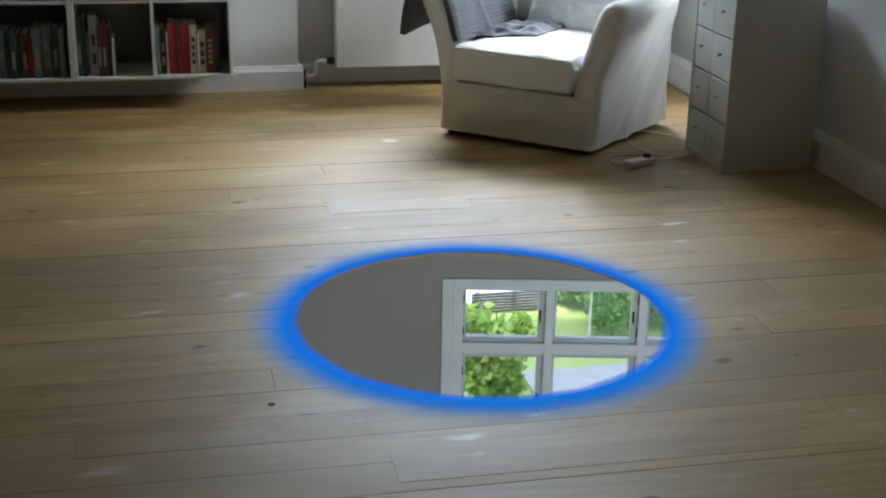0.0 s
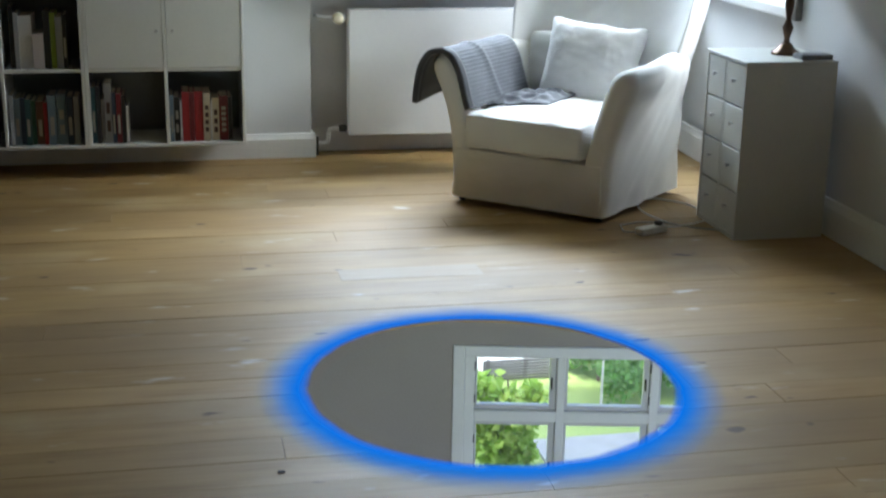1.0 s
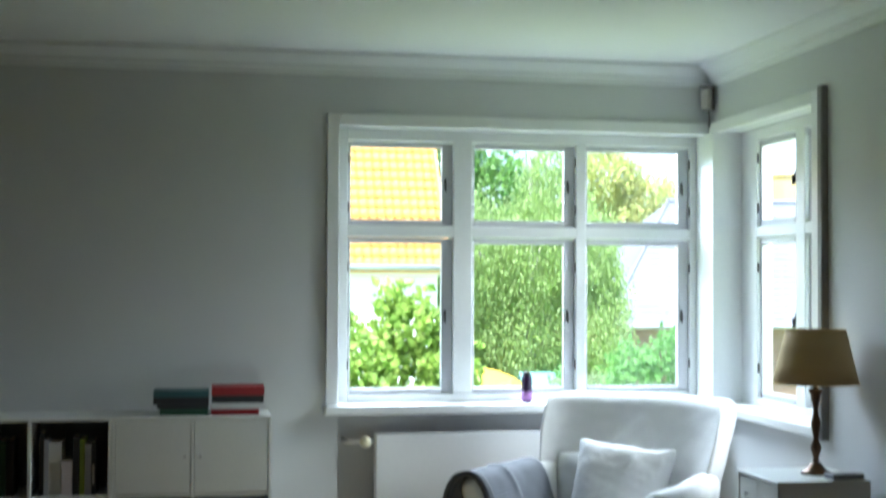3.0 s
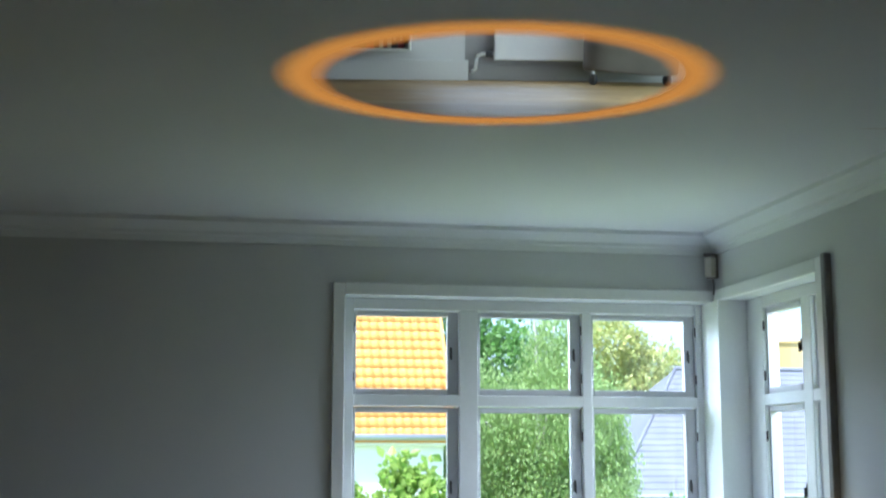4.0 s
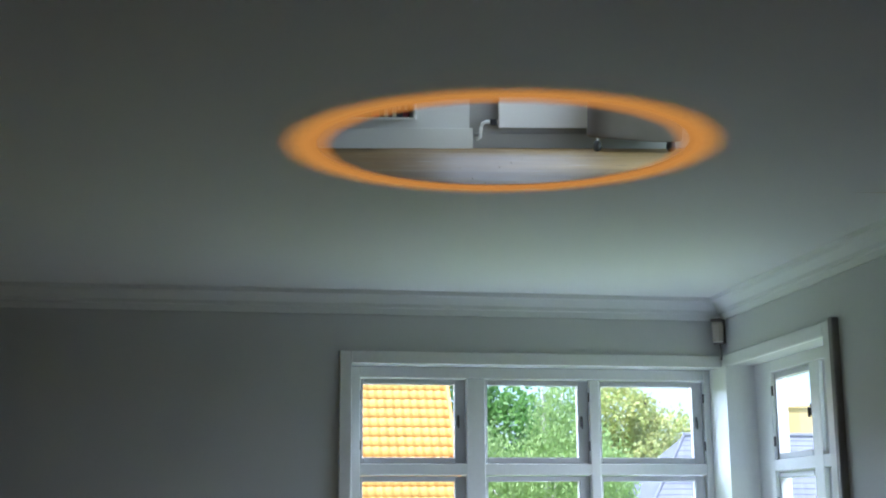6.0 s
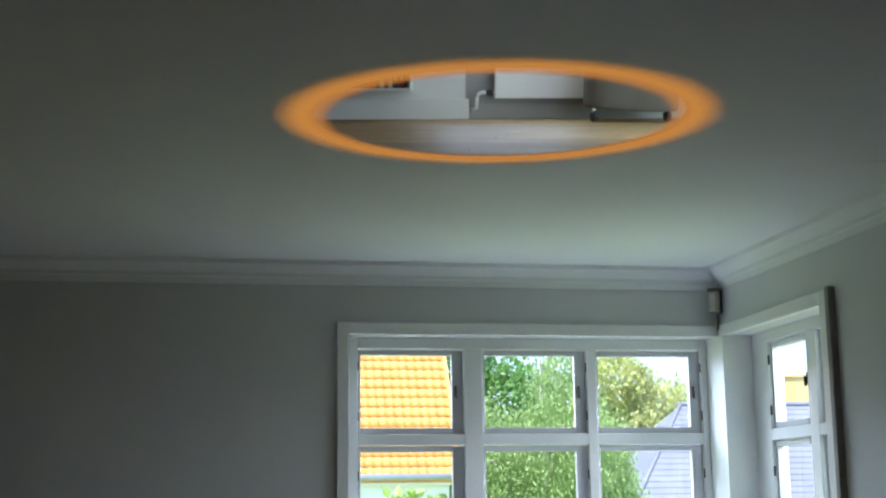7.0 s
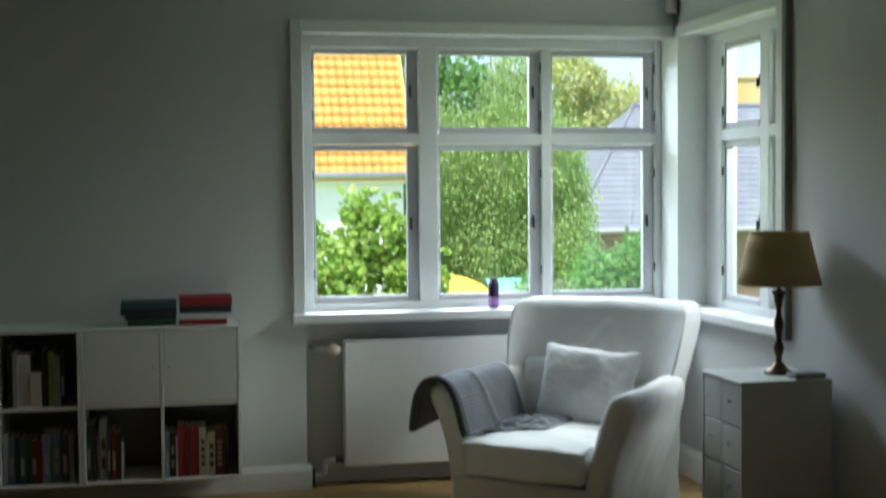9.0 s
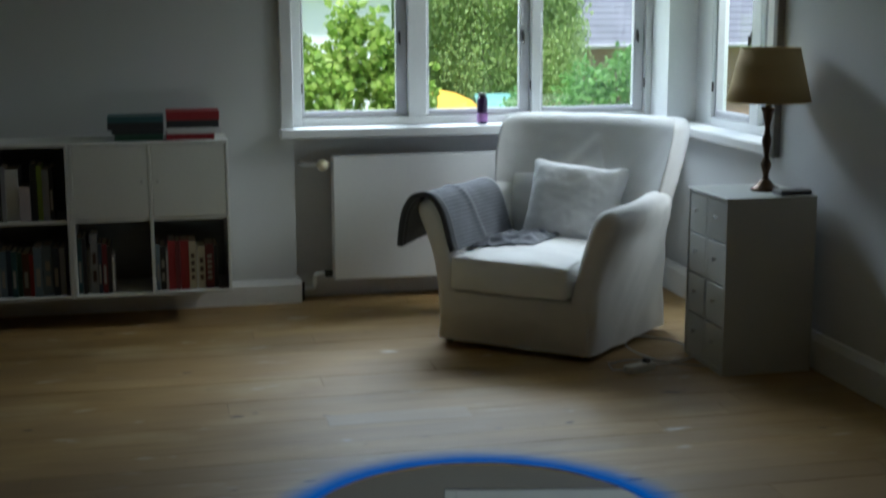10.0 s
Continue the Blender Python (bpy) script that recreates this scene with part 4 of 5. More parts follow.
part("wire", tube([(0, 0.03, -0.06), (0.005, 0.035, -0.1), (0.0, 0.04, -0.15)], 0.005, 6), material("grey_cable", (0.25, 0.24, 0.22), 0.6), sensor)

# ---- wall shelves and books ----
def shelf_unit(x0, cols, label, doors):
    """Wall-hung shelf, two rows high; x0 is its left side."""
    cw, t, y0, y1, z0, z1 = 0.383, 0.016, 6.62, 6.995, 0.155, 0.92
    u = empty("bookcase", pose(x0, y0, z0), label, "bookcase", "wall-hung bookcases")
    w, d, h = cw * cols, y1 - y0, z1 - z0
    part("top_panel", box(0, w, 0, d, h - t, h, 0.0015), SHELF, u)
    part("bottom_panel", box(0, w, 0, d, 0, t, 0.0015), SHELF, u)
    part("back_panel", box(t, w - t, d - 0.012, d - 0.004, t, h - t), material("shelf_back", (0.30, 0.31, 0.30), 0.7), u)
    for i in range(cols + 1):
        x = min(max(i * cw - t / 2, 0), w - t)
        part("side_panel" if i in (0, cols) else "divider", box(x, x + t, 0.0, d - 0.012, t, h - t, 0.0015), SHELF, u)
    for i in range(cols):
        a = t if i == 0 else i * cw + t / 2
        b = w - t if i == cols - 1 else (i + 1) * cw - t / 2
        part("shelf_board", box(a, b, 0.004, d - 0.014, h / 2 - t / 2, h / 2 + t / 2, 0.001), SHELF, u)
        if doors:
            door = part("door", box(a + 0.002, b - 0.002, 0.001, 0.017, h / 2 + t / 2 + 0.002, h - t - 0.002, 0.0015), SHELF, u)
            kx = b - 0.03 if i == 0 else a + 0.03
            k = part("knob", lathe([(0.003, 0), (0.003, 0.008), (0.008, 0.012), (0.007, 0.017), (0.002, 0.018)], 12), STEEL, door, "small metal knob", True)
            k.matrix_basis = pose(kx, 0.001, h / 2 + 0.19, 90, 0, 0)
    return u


shelf_unit(0.349 - 0.766, 2, "white wall-hung bookcase with two doors over open shelves", True)
shelf_unit(0.349 - 1.532 - 0.002, 2, "white wall-hung open bookcase half full of books", False)

PAGES = material("book_pages", (0.62, 0.58, 0.48), 0.9, scale=3, fine=300, bump=0.3, stretch=(1, 30, 1))
COVERS = {}


def cover(c):
    if c not in COVERS:
        COVERS[c] = material("book_cover", c, 0.5, scale=6, fine=120, bump=0.1)
    return COVERS[c]


INK_LIGHT = material("spine_print_light", (0.34, 0.32, 0.27), 0.6, bump=0)
INK_DARK = material("spine_print_dark", (0.06, 0.03, 0.03), 0.6, bump=0)


def book(m, w, h, d, colour, label, bars=0, light=True, kind_group="books on the shelves"):
    """A book standing with its spine towards -y; local origin at the spine's lower left."""
    e = empty("book", m, label, "book", kind_group)
    part("cover", boxes((0, 0.0025, 0.003, d, 0, h), (w - 0.0025, w, 0.003, d, 0, h), (0.0, w, 0.0, 0.004, 0, h), bevel=0.001), cover(colour), e)
    part("page_block", box(0.0027, w - 0.0027, 0.0045, d - 0.004, 0.003, h - 0.003), PAGES, e, "cream paper block")
    for i in range(bars):
        zb = h * (0.2 + 0.6 * i / max(1, bars))
        part("spine_print", box(w * 0.25, w * 0.75, -0.0012, 0.001, zb, zb + h * 0.6 / max(1, bars) * 0.62), INK_LIGHT if light else INK_DARK, e)


rb = random.Random(5)


def book_row(x, x1, z, specs, y=6.655):
    for w, h, c, lab, bars, light in specs:
        if x + w > x1:
            break
        book(pose(x, y + rb.uniform(-0.008, 0.012), z, 0, 0, 0), w, h, rb.uniform(0.15, 0.2), c, lab, bars, light)
        x += w + rb.uniform(0.0005, 0.003)


RED, DRED, BLACK, NAVY, CREAM = (0.30, 0.015, 0.02), (0.13, 0.010, 0.016), (0.015, 0.015, 0.018), (0.03, 0.05, 0.09), (0.52, 0.47, 0.34)
GREY, TEAL, GREEN, WHITE, BLUEGREY, BROWN, LIME = (0.3, 0.31, 0.33), (0.03, 0.09, 0.10), (0.02, 0.07, 0.04), (0.6, 0.6, 0.58), (0.16, 0.22, 0.27), (0.12, 0.05, 0.03), (0.30, 0.42, 0.06)
BW = "book with a %s spine standing upright"
ZB0 = 0.155 + 0.016
book_row(-0.02, 0.33, ZB0, [
    (0.016, 0.235, BLUEGREY, BW % "blue-grey", 1, True), (0.028, 0.225, BLACK, BW % "black", 2, True), (0.006, 0.21, WHITE, BW % "thin white", 0, True),
    (0.036, 0.25, RED, BW % "red and black", 0, True), (0.022, 0.25, DRED, BW % "dark red", 0, True), (0.042, 0.252, RED, BW % "deep red", 0, True),
    (0.034, 0.245, CREAM, BW % "cream", 4, False), (0.006, 0.2, WHITE, BW % "thin white", 0, True), (0.034, 0.218, CREAM, BW % "cream", 3, False), (0.044, 0.228, DRED, BW % "dark red patterned", 5, True), (0.02, 0.22, BLACK, BW % "black", 0, True)])
book_row(-0.40, -0.045, ZB0, [
    (0.022, 0.28, TEAL, BW % "dark teal", 1, True), (0.02, 0.285, BLACK, BW % "black", 0, True), (0.016, 0.22, GREY, BW % "grey", 0, True), (0.034, 0.30, GREY, BW % "pale grey", 2, False),
    (0.018, 0.255, NAVY, BW % "navy", 1, True), (0.024, 0.25, DRED, BW % "dark red", 1, True), (0.020, 0.24, BLACK, BW % "black", 0, True), (0.012, 0.185, WHITE, BW % "thin white", 0, True)])
book_row(-0.785, -0.43, ZB0, [
    (0.018, 0.25, GREY, BW % "grey", 0, True), (0.03, 0.23, BLUEGREY, BW % "blue-grey", 1, True), (0.022, 0.235, NAVY, BW % "navy", 0, True), (0.026, 0.23, TEAL, BW % "dark teal", 1, True), (0.02, 0.22, GREEN, BW % "dark green", 0, True),
    (0.034, 0.215, BROWN, BW % "red-brown", 1, True), (0.018, 0.21, RED, BW % "red", 0, True), (0.04, 0.245, BLUEGREY, BW % "blue-grey", 1, True), (0.045, 0.25, BLUEGREY, BW % "blue-grey", 2, True), (0.03, 0.24, NAVY, BW % "navy", 1, True), (0.025, 0.235, GREY, BW % "grey", 0, True)])
ZB1 = 0.155 + 0.765 / 2 + 0.008
book_row(-0.76, -0.43, ZB1, [
    (0.022, 0.30, BLACK, BW % "black", 0, True), (0.02, 0.27, GREY, BW % "grey", 0, True), (0.06, 0.255, WHITE, BW % "broad white", 0, True), (0.05, 0.17, (0.55, 0.5, 0.5), BW % "low pale", 0, True),
    (0.03, 0.28, BLACK, BW % "black", 0, True), (0.024, 0.27, LIME, BW % "lime green", 0, True), (0.03, 0.25, GREY, BW % "grey", 0, True), (0.02, 0.26, BLACK, BW % "black", 1, True)])
book_row(-1.17, -0.81, ZB0, [(0.03, 0.24, c, BW % "dark", 1, True) for c in (BLACK, NAVY, BROWN, GREY, TEAL, DRED, BLACK, BLUEGREY, GREEN, BROWN)])
book_row(-1.15, -0.81, ZB1, [(0.032, 0.27, c, BW % "dark", 0, True) for c in (BLACK, GREY, TEAL, NAVY, BLACK, DRED, GREEN, BLACK)])


def lying(x, z, w, h, d, colour, label, turn=0.0):
    """A book lying flat with its spine towards the room."""
    book(pose(x, 6.70, z, 0, 0, turn) @ pose(0, 0, h, 0, 90, 0), h, w, d, colour, label, 0, True, "books lying on the bookcase")


LAYB = "%s book lying flat on the bookcase"
z = 0.92
for h, w, c, lab in ((0.03, 0.235, GREEN, "dark green"), (0.022, 0.25, BLACK, "black"), (0.036, 0.27, BLACK, "thick black"), (0.03, 0.27, TEAL, "dark teal")):
    lying(0.045 - w + rb.uniform(-0.008, 0.0), z, w, h, 0.19, c, LAYB % lab)
    z += h + 0.0005
z = 0.92
for h, w, c, lab in ((0.028, 0.235, RED, "red"), (0.030, 0.245, WHITE, "white"), (0.036, 0.255, BLACK, "black"), (0.044, 0.26, RED, "thick red")):
    lying(0.052 + rb.uniform(0, 0.006), z, w, h, 0.19, c, LAYB % lab)
    z += h + 0.0005

# ---- extension lead on the floor ----
lead = empty("extension_lead", pose(2.02, 5.29, 0), "white extension lead with cable lying on the boards", "extension lead")
blk = part("socket_block", box(-0.075, 0.075, -0.026, 0.026, 0, 0.032, 0.008, 2), WHITE_PLASTIC, lead)
blk.matrix_basis = pose(0, 0, 0, 0, 0, 24)
plug = part("plug", lathe([(0.016, 0.03), (0.019, 0.033), (0.018, 0.045), (0.009, 0.049)], 16), material("grey_plug", (0.08, 0.08, 0.09), 0.5), lead, "dark plug", True)
plug.location = (0.04, 0.02, 0)
pts = []
for i in range(40):
    t = i / 39
    a = -0.6 + t * 4.6
    pts.append((0.20 + 0.15 * math.cos(a) * (1 - 0.2 * t), 0.30 + 0.26 * math.sin(a) * (1 - 0.15 * t), 0.006 + 0.006 * abs(math.sin(9 * t))))
part("cable", tube([(0.07, 0.03, 0.018), (0.14, 0.06, 0.008), (0.24, 0.10, 0.006)] + pts, 0.0036, 8), WHITE_PLASTIC, lead, smooth=True)
part("cable", tube([(-0.07, -0.03, 0.016), (-0.12, 0.02, 0.006), (-0.10, 0.12, 0.006), (0.0, 0.16, 0.006), (0.12, 0.13, 0.006), (0.22, 0.03, 0.006), (0.31, -0.02, 0.006)], 0.003, 8), material("clear_cable", (0.5, 0.49, 0.47), 0.4), lead, smooth=True)

# ---- things of the tilted room above ----
ashelf = empty("bookcase", TILT @ pose(-1.2, 8.45, 0.192), "white wall-hung bookcase seen from below", "bookcase")
part("bottom_panel", box(0, 1.02, 0, 0.345, 0, 0.016, 0.002), SHELF, ashelf)
part("side_panel", box(1.004, 1.02, 0, 0.345, 0.016, 0.40, 0.002), SHELF, ashelf)
part("divider", box(0.61, 0.626, 0, 0.345, 0.016, 0.40, 0.002), SHELF, ashelf)
part("back_panel", box(0, 1.004, 0.333, 0.343, 0.016, 0.40), SHELF, ashelf)
x = -0.56
for w, h, c, lab in ((0.05, 0.24, DRED, "dark red"), (0.045, 0.25, BLACK, "black"), (0.05, 0.25, RED, "red"), (0.03, 0.24, BLACK, "black"), (0.025, 0.235, CREAM, "cream"), (0.025, 0.24, BROWN, "brown"), (0.025, 0.22, CREAM, "cream"), (0.04, 0.24, BLACK, "black"), (0.04, 0.23, DRED, "dark red")):
    book(TILT @ pose(x, 8.49, 0.209), w, h, 0.18, c, BW % lab, 1, True)
    x += w + 0.001
arad = empty("radiator", TILT @ pose(0.36, 8.80, 0.135), "flat white enamelled panel radiator", "radiator")
part("front_panel", box(0, 1.2, 0.0, 0.02, 0, 0.62, 0.005), RADIATOR, arad)
part("back_panel", box(0, 1.2, 0.05, 0.07, 0, 0.62, 0.005), RADIATOR, arad)
part("wall_bracket", box(0.3, 0.34, 0.07, 0.1, 0.05, 0.5), RADIATOR, arad)
part("lower_pipe", tube([(-0.004, 0.03, 0.04), (-0.08, 0.03, 0.04), (-0.105, 0.03, 0.03), (-0.115, 0.03, 0.0), (-0.12, 0.03, -0.06), (-0.15, 0.03, -0.075)], 0.013), RADIATOR, arad, smooth=True)
part("lower_valve", box(-0.055, -0.01, 0.01, 0.05, 0.02, 0.058, 0.005), RUBBER, arad, "black valve body")
achair = empty("armchair", TILT @ pose(0.90, 8.28, 0, 0, 0, 0), "slipcovered armchair on black castors, its shade put into the colour", "armchair")
# Dark copy of the cotton cover: backlit shade put into its colour.
SHADED_COVER = material("shaded_cotton_cover", (0.115, 0.10, 0.082), 0.9, colour2=(0.085, 0.074, 0.06), scale=5, fine=300, bump=0.2)
soften(part("skirt", loft([[(x, y, z + 0.016 * math.sin(1.2 + x * 7.5)) for x, y in ((0.0, 0.0), (0.15, -0.004), (0.3, -0.004), (0.45, -0.004), (0.62, 0.0), (0.62, 0.4), (0.31, 0.4), (0.0, 0.4))] for z in (0.07, 0.075, 0.15, 0.30, 0.42, 0.43)]), SHADED_COVER, achair), 1)
for x in (0.06, 0.52):
    c = part("castor", lathe([(0.012, -0.014), (0.033, -0.012), (0.036, 0), (0.033, 0.012), (0.012, 0.014)], 18), RUBBER, achair, "black castor", True)
    c.matrix_basis = pose(x, 0.05, 0.036, 0, 90, 25)
    part("castor_stem", lathe([(0.009, 0.04), (0.009, 0.10)], 10, at=(x, 0.05)), STEEL, achair)


# ---- garden and neighbours ----
def leaves(name, blobs, count, size, mat, parent, seed, droop=0.0, label=""):
    """Many small pointed leaves through a few uneven clumps; blobs are (x, y, z, rx, ry, rz)."""
    r = np.random.RandomState(seed)
    vol = np.array([b[3] * b[4] * b[5] for b in blobs])
    share = r.choice(len(blobs), count, p=vol / vol.sum())
    verts, faces = [], []
    for n_, b in enumerate(share):
        x, y, z, rx, ry, rz = blobs[b]
        d = r.normal(size=3)
        d /= np.linalg.norm(d)
        k = (0.55 + 0.45 * r.rand()) * (0.8 + 0.35 * noise.noise(Vector((d[0] * 2.5 + b, d[1] * 2.5, d[2] * 2.5))))
        p = Vector((x + rx * d[0] * k, y + ry * d[1] * k, z + rz * d[2] * k - droop * r.rand()))
        s = size * (0.6 + 0.8 * r.rand())
        a = Vector(r.normal(size=3)).normalized()
        if droop:
            a = (a * 0.5 + Vector((0, 0, -1))).normalized()
        c = a.cross(Vector(r.normal(size=3))).normalized()
        up = a.cross(c) * s * 0.12
        i = len(verts)
        verts += [p, p + a * s * 0.45 + c * s * 0.36 + up, p + a * s, p + a * s * 0.45 - c * s * 0.36 + up]
        faces += [(i, i + 1, i + 2), (i, i + 2, i + 3)]
    me = bpy.data.meshes.new(name)
    me.from_pydata([tuple(v) for v in verts], [], faces)
    me.materials.append(mat)
    ob = new(name, me)
    ob.parent = parent
    return tagged(ob, label) if label else ob


BARK = material("grey_brown_bark", (0.13, 0.105, 0.08), 0.9, colour2=(0.07, 0.055, 0.045), scale=6, fine=40, bump=0.8, stretch=(1, 1, 0.3), depth=0.02)
BIRCH = material("white_birch_bark", (0.60, 0.58, 0.54), 0.7, colour2=(0.35, 0.33, 0.30), scale=5, fine=30, bump=0.5, stretch=(0.5, 0.5, 2), depth=0.01)


def tree(name, x, y, height, r0, label, mat, leaf_mat, blobs, count, size, seed, droop=0.0):
    e = empty(name, pose(x, y, GZ), label, "tree" if "tree" in name else "shrub")
    rr = random.Random(seed)
    pts = [(0.12 * height * 0.12 * noise.noise(Vector((seed, i * 0.7, 0))), 0.1 * noise.noise(Vector((i * 0.7, seed, 3))), height * i / 8) for i in range(9)]
    bm = bmesh.new()
    rings = []
    for i, p in enumerate(pts):
        rad = r0 * (1 - 0.8 * i / 8) * (1.25 if i == 0 else 1)
        rings.append([bm.verts.new((p[0] + rad * math.cos(k * math.pi / 4), p[1] + rad * math.sin(k * math.pi / 4), p[2])) for k in range(8)])
    for a, b in zip(rings, rings[1:]):
        for k in range(8):
            bm.faces.new((a[k], a[(k + 1) % 8], b[(k + 1) % 8], b[k]))
    part("trunk", bm, mat, e, smooth=True)
    for bx, by, bz, *_r in blobs:
        z0 = min(height * 0.85, max(height * 0.25, bz * rr.uniform(0.55, 0.8)))
        mid = ((bx * 0.5), by * 0.5, z0 + (bz - z0) * 0.65)
        part("limb", tube([(0, 0, z0), mid, (bx, by, bz)], r0 * 0.14, 6), mat, e, smooth=True)
    leaves("crown", blobs, count, size, leaf_mat, e, seed, droop)
    return e


L_SHRUB = leaf_material("broad_green_leaf", (0.19, 0.33, 0.05), (0.42, 0.54, 0.13))
L_BIRCH = leaf_material("birch_leaf", (0.30, 0.42, 0.13), (0.42, 0.54, 0.22))
# Lighter copy of the broad leaf: sun on the low shrub put into colour.
L_VINE_LIT = leaf_material("lit_vine_leaf", (0.26, 0.42, 0.06), (0.52, 0.63, 0.15))
L_DARK = leaf_material("dark_green_leaf", (0.12, 0.26, 0.06), (0.22, 0.37, 0.10))
L_YELLOW = leaf_material("yellow_green_leaf", (0.37, 0.45, 0.15), (0.58, 0.56, 0.21))
L_BRIGHT = leaf_material("bright_green_leaf", (0.14, 0.31, 0.08), (0.24, 0.44, 0.13))

tree("leafy_shrub", 1.6, 11.0, 4.2, 0.05, "tall broad-leaved shrub outside the window", BARK, L_SHRUB,
     [(-0.25, 0, 3.8, 0.42, 0.4, 0.5), (0.15, 0.1, 4.15, 0.38, 0.35, 0.42), (0.45, -0.1, 3.7, 0.36, 0.4, 0.55), (0.0, 0, 3.3, 0.6, 0.5, 0.5), (-0.45, 0.2, 4.15, 0.26, 0.24, 0.30), (0.0, 0.1, 4.42, 0.22, 0.2, 0.24), (0.48, 0.1, 4.15, 0.16, 0.16, 0.22), (-0.55, 0, 3.6, 0.32, 0.3, 0.5)], 6500, 0.09, 11)
tree("weeping_tree", 5.9, 23.5, 7.0, 0.16, "large weeping birch tree in the garden", BIRCH, L_BIRCH,
     [(-1.0, 0, 5.2, 1.0, 1.0, 1.6), (0.2, -0.3, 5.6, 1.2, 1.0, 1.5), (1.1, 0.2, 5.0, 0.9, 0.9, 1.7), (0.0, 0, 3.9, 1.6, 1.2, 1.1), (0.9, -0.4, 3.8, 0.9, 0.8, 1.0), (1.5, 0.1, 4.3, 0.6, 0.7, 1.2), (-0.9, 0.2, 3.6, 0.8, 0.8, 0.9), (0.35, 0, 6.9, 0.70, 0.7, 0.75)], 62000, 0.062, 5, 0.7)
tree("dark_tree", 5.4, 27.5, 8.5, 0.2, "dense dark green tree behind the birch", BARK, L_DARK,
     [(-0.6, 0, 7.2, 1.3, 1.2, 1.6), (0.6, 0, 6.4, 1.4, 1.3, 1.3), (-0.4, 0.2, 5.3, 1.8, 1.4, 1.5), (1.6, 0, 5.0, 1.2, 1.1, 1.2), (0, 0, 4.0, 2.0, 1.4, 1.2), (-1.5, 0, 4.4, 0.8, 0.8, 1.5)], 26000, 0.12, 6)
tree("yellowing_tree", 13.6, 41.0, 8.6, 0.22, "tree with yellowing leaves behind the slate roof", BARK, L_YELLOW,
     [(-0.88, 0, 7.98, 1.61, 1.46, 1.46), (0.73, 0, 7.1, 1.46, 1.32, 1.32), (-0.44, 0, 6.08, 2.2, 1.76, 1.61), (1.61, 0, 6.08, 1.02, 1.02, 1.17), (-1.9, 0, 6.4, 1.1, 1.1, 1.4)], 18000, 0.13, 7)
tree("bright_shrub", 4.65, 13.0, 3.9, 0.05, "tall bright green shrub below the window", BARK, L_BRIGHT,
     [(-0.3, 0, 3.6, 0.42, 0.4, 0.5), (0.25, 0.1, 3.85, 0.45, 0.4, 0.42), (0.6, 0, 3.6, 0.4, 0.4, 0.55), (0.1, 0, 3.1, 0.7, 0.5, 0.5)], 8000, 0.058, 8)
tree("small_shrub", 5.45, 19.0, 3.2, 0.05, "bright green bush beside the parasol", BARK, L_BRIGHT,
     [(-0.1, 0, 2.9, 0.42, 0.4, 0.55), (0.3, 0, 2.6, 0.4, 0.4, 0.5)], 4500, 0.065, 9)
tree("dark_shrub", 4.1, 25.0, 3.4, 0.05, "dark green bush in the shade", BARK, L_DARK,
     [(-0.1, 0, 3.2, 0.5, 0.4, 0.6), (0.5, 0.6, 3.0, 0.6, 0.4, 0.6)], 5000, 0.08, 10)

# yellow parasol and teal cover down in the garden
parasol = empty("parasol", pose(4.75, 22, GZ), "open yellow garden parasol", "parasol")
bm = lathe([(0.02, 3.16), (0.25, 3.11), (0.5, 3.0), (0.72, 2.84), (0.72, 2.82), (0.5, 2.97), (0.02, 3.12)], 16)
part("canopy", bm, material("yellow_canvas", (0.70, 0.42, 0.05), 0.8), parasol, smooth=True)
part("pole", lathe([(0.025, 0.05), (0.025, 3.1)], 10), WHITE_PLASTIC, parasol)
part("base", lathe([(0.3, 0.0), (0.3, 0.05), (0.05, 0.08)], 18), IRON, parasol)
hut = empty("playhouse", pose(5.9, 22.3, GZ), "small wooden playhouse with teal roof", "playhouse")
part("wall", box(-0.45, 0.45, -0.4, 0.4, 0, 2.6, 0.01), material("playhouse_boards", (0.4, 0.3, 0.2), 0.8, stretch=(8, 8, 1)), hut)
part("roof", extrude_profile([(-0.5, 2.6), (0, 3.02), (0.5, 2.6), (0.5, 2.64), (0, 3.07), (-0.5, 2.64)], -0.5, 0.5, "x"), material("teal_felt", (0.14, 0.32, 0.30), 0.8), hut, "teal felt roof")

# orange-tiled house
TILE = material("orange_clay_tile", (0.66, 0.33, 0.07), 0.7, colour2=(0.55, 0.25, 0.05), scale=3, fine=40, bump=0.3, random_value=0.10)
RENDERW = material("white_render", (0.72, 0.74, 0.76), 0.85, colour2=(0.66, 0.68, 0.70), scale=0.8, fine=20, bump=0.2)
house = empty("tiled_house", pose(0, 20, GZ), "white rendered house with an orange pantile roof", "house")
EZ, X0, X1 = 4.85, -2.6, 3.70
part("wall", box(X0 + 0.1, X1 - 0.12, 0.14, 5.8, 0, EZ + 0.02), RENDERW, house)
part("gable", extrude_profile([(0.35, EZ), (6.0, EZ), (3.2, EZ + 4.2)], X1 - 0.3, X1 - 0.12, "x"), RENDERW, house)
part("eaves_board", box(X0, X1, 0.02, 0.137, EZ - 0.14, EZ - 0.02, 0.01), RENDERW, house, "white eaves board")
part("gutter", tube([(X0, -0.03, EZ - 0.02), (X1, -0.03, EZ - 0.02)], 0.05, 10), material("zinc", (0.45, 0.47, 0.5), 0.4, 0.6), house, smooth=True)
SL = math.atan2(4.2, 2.9)
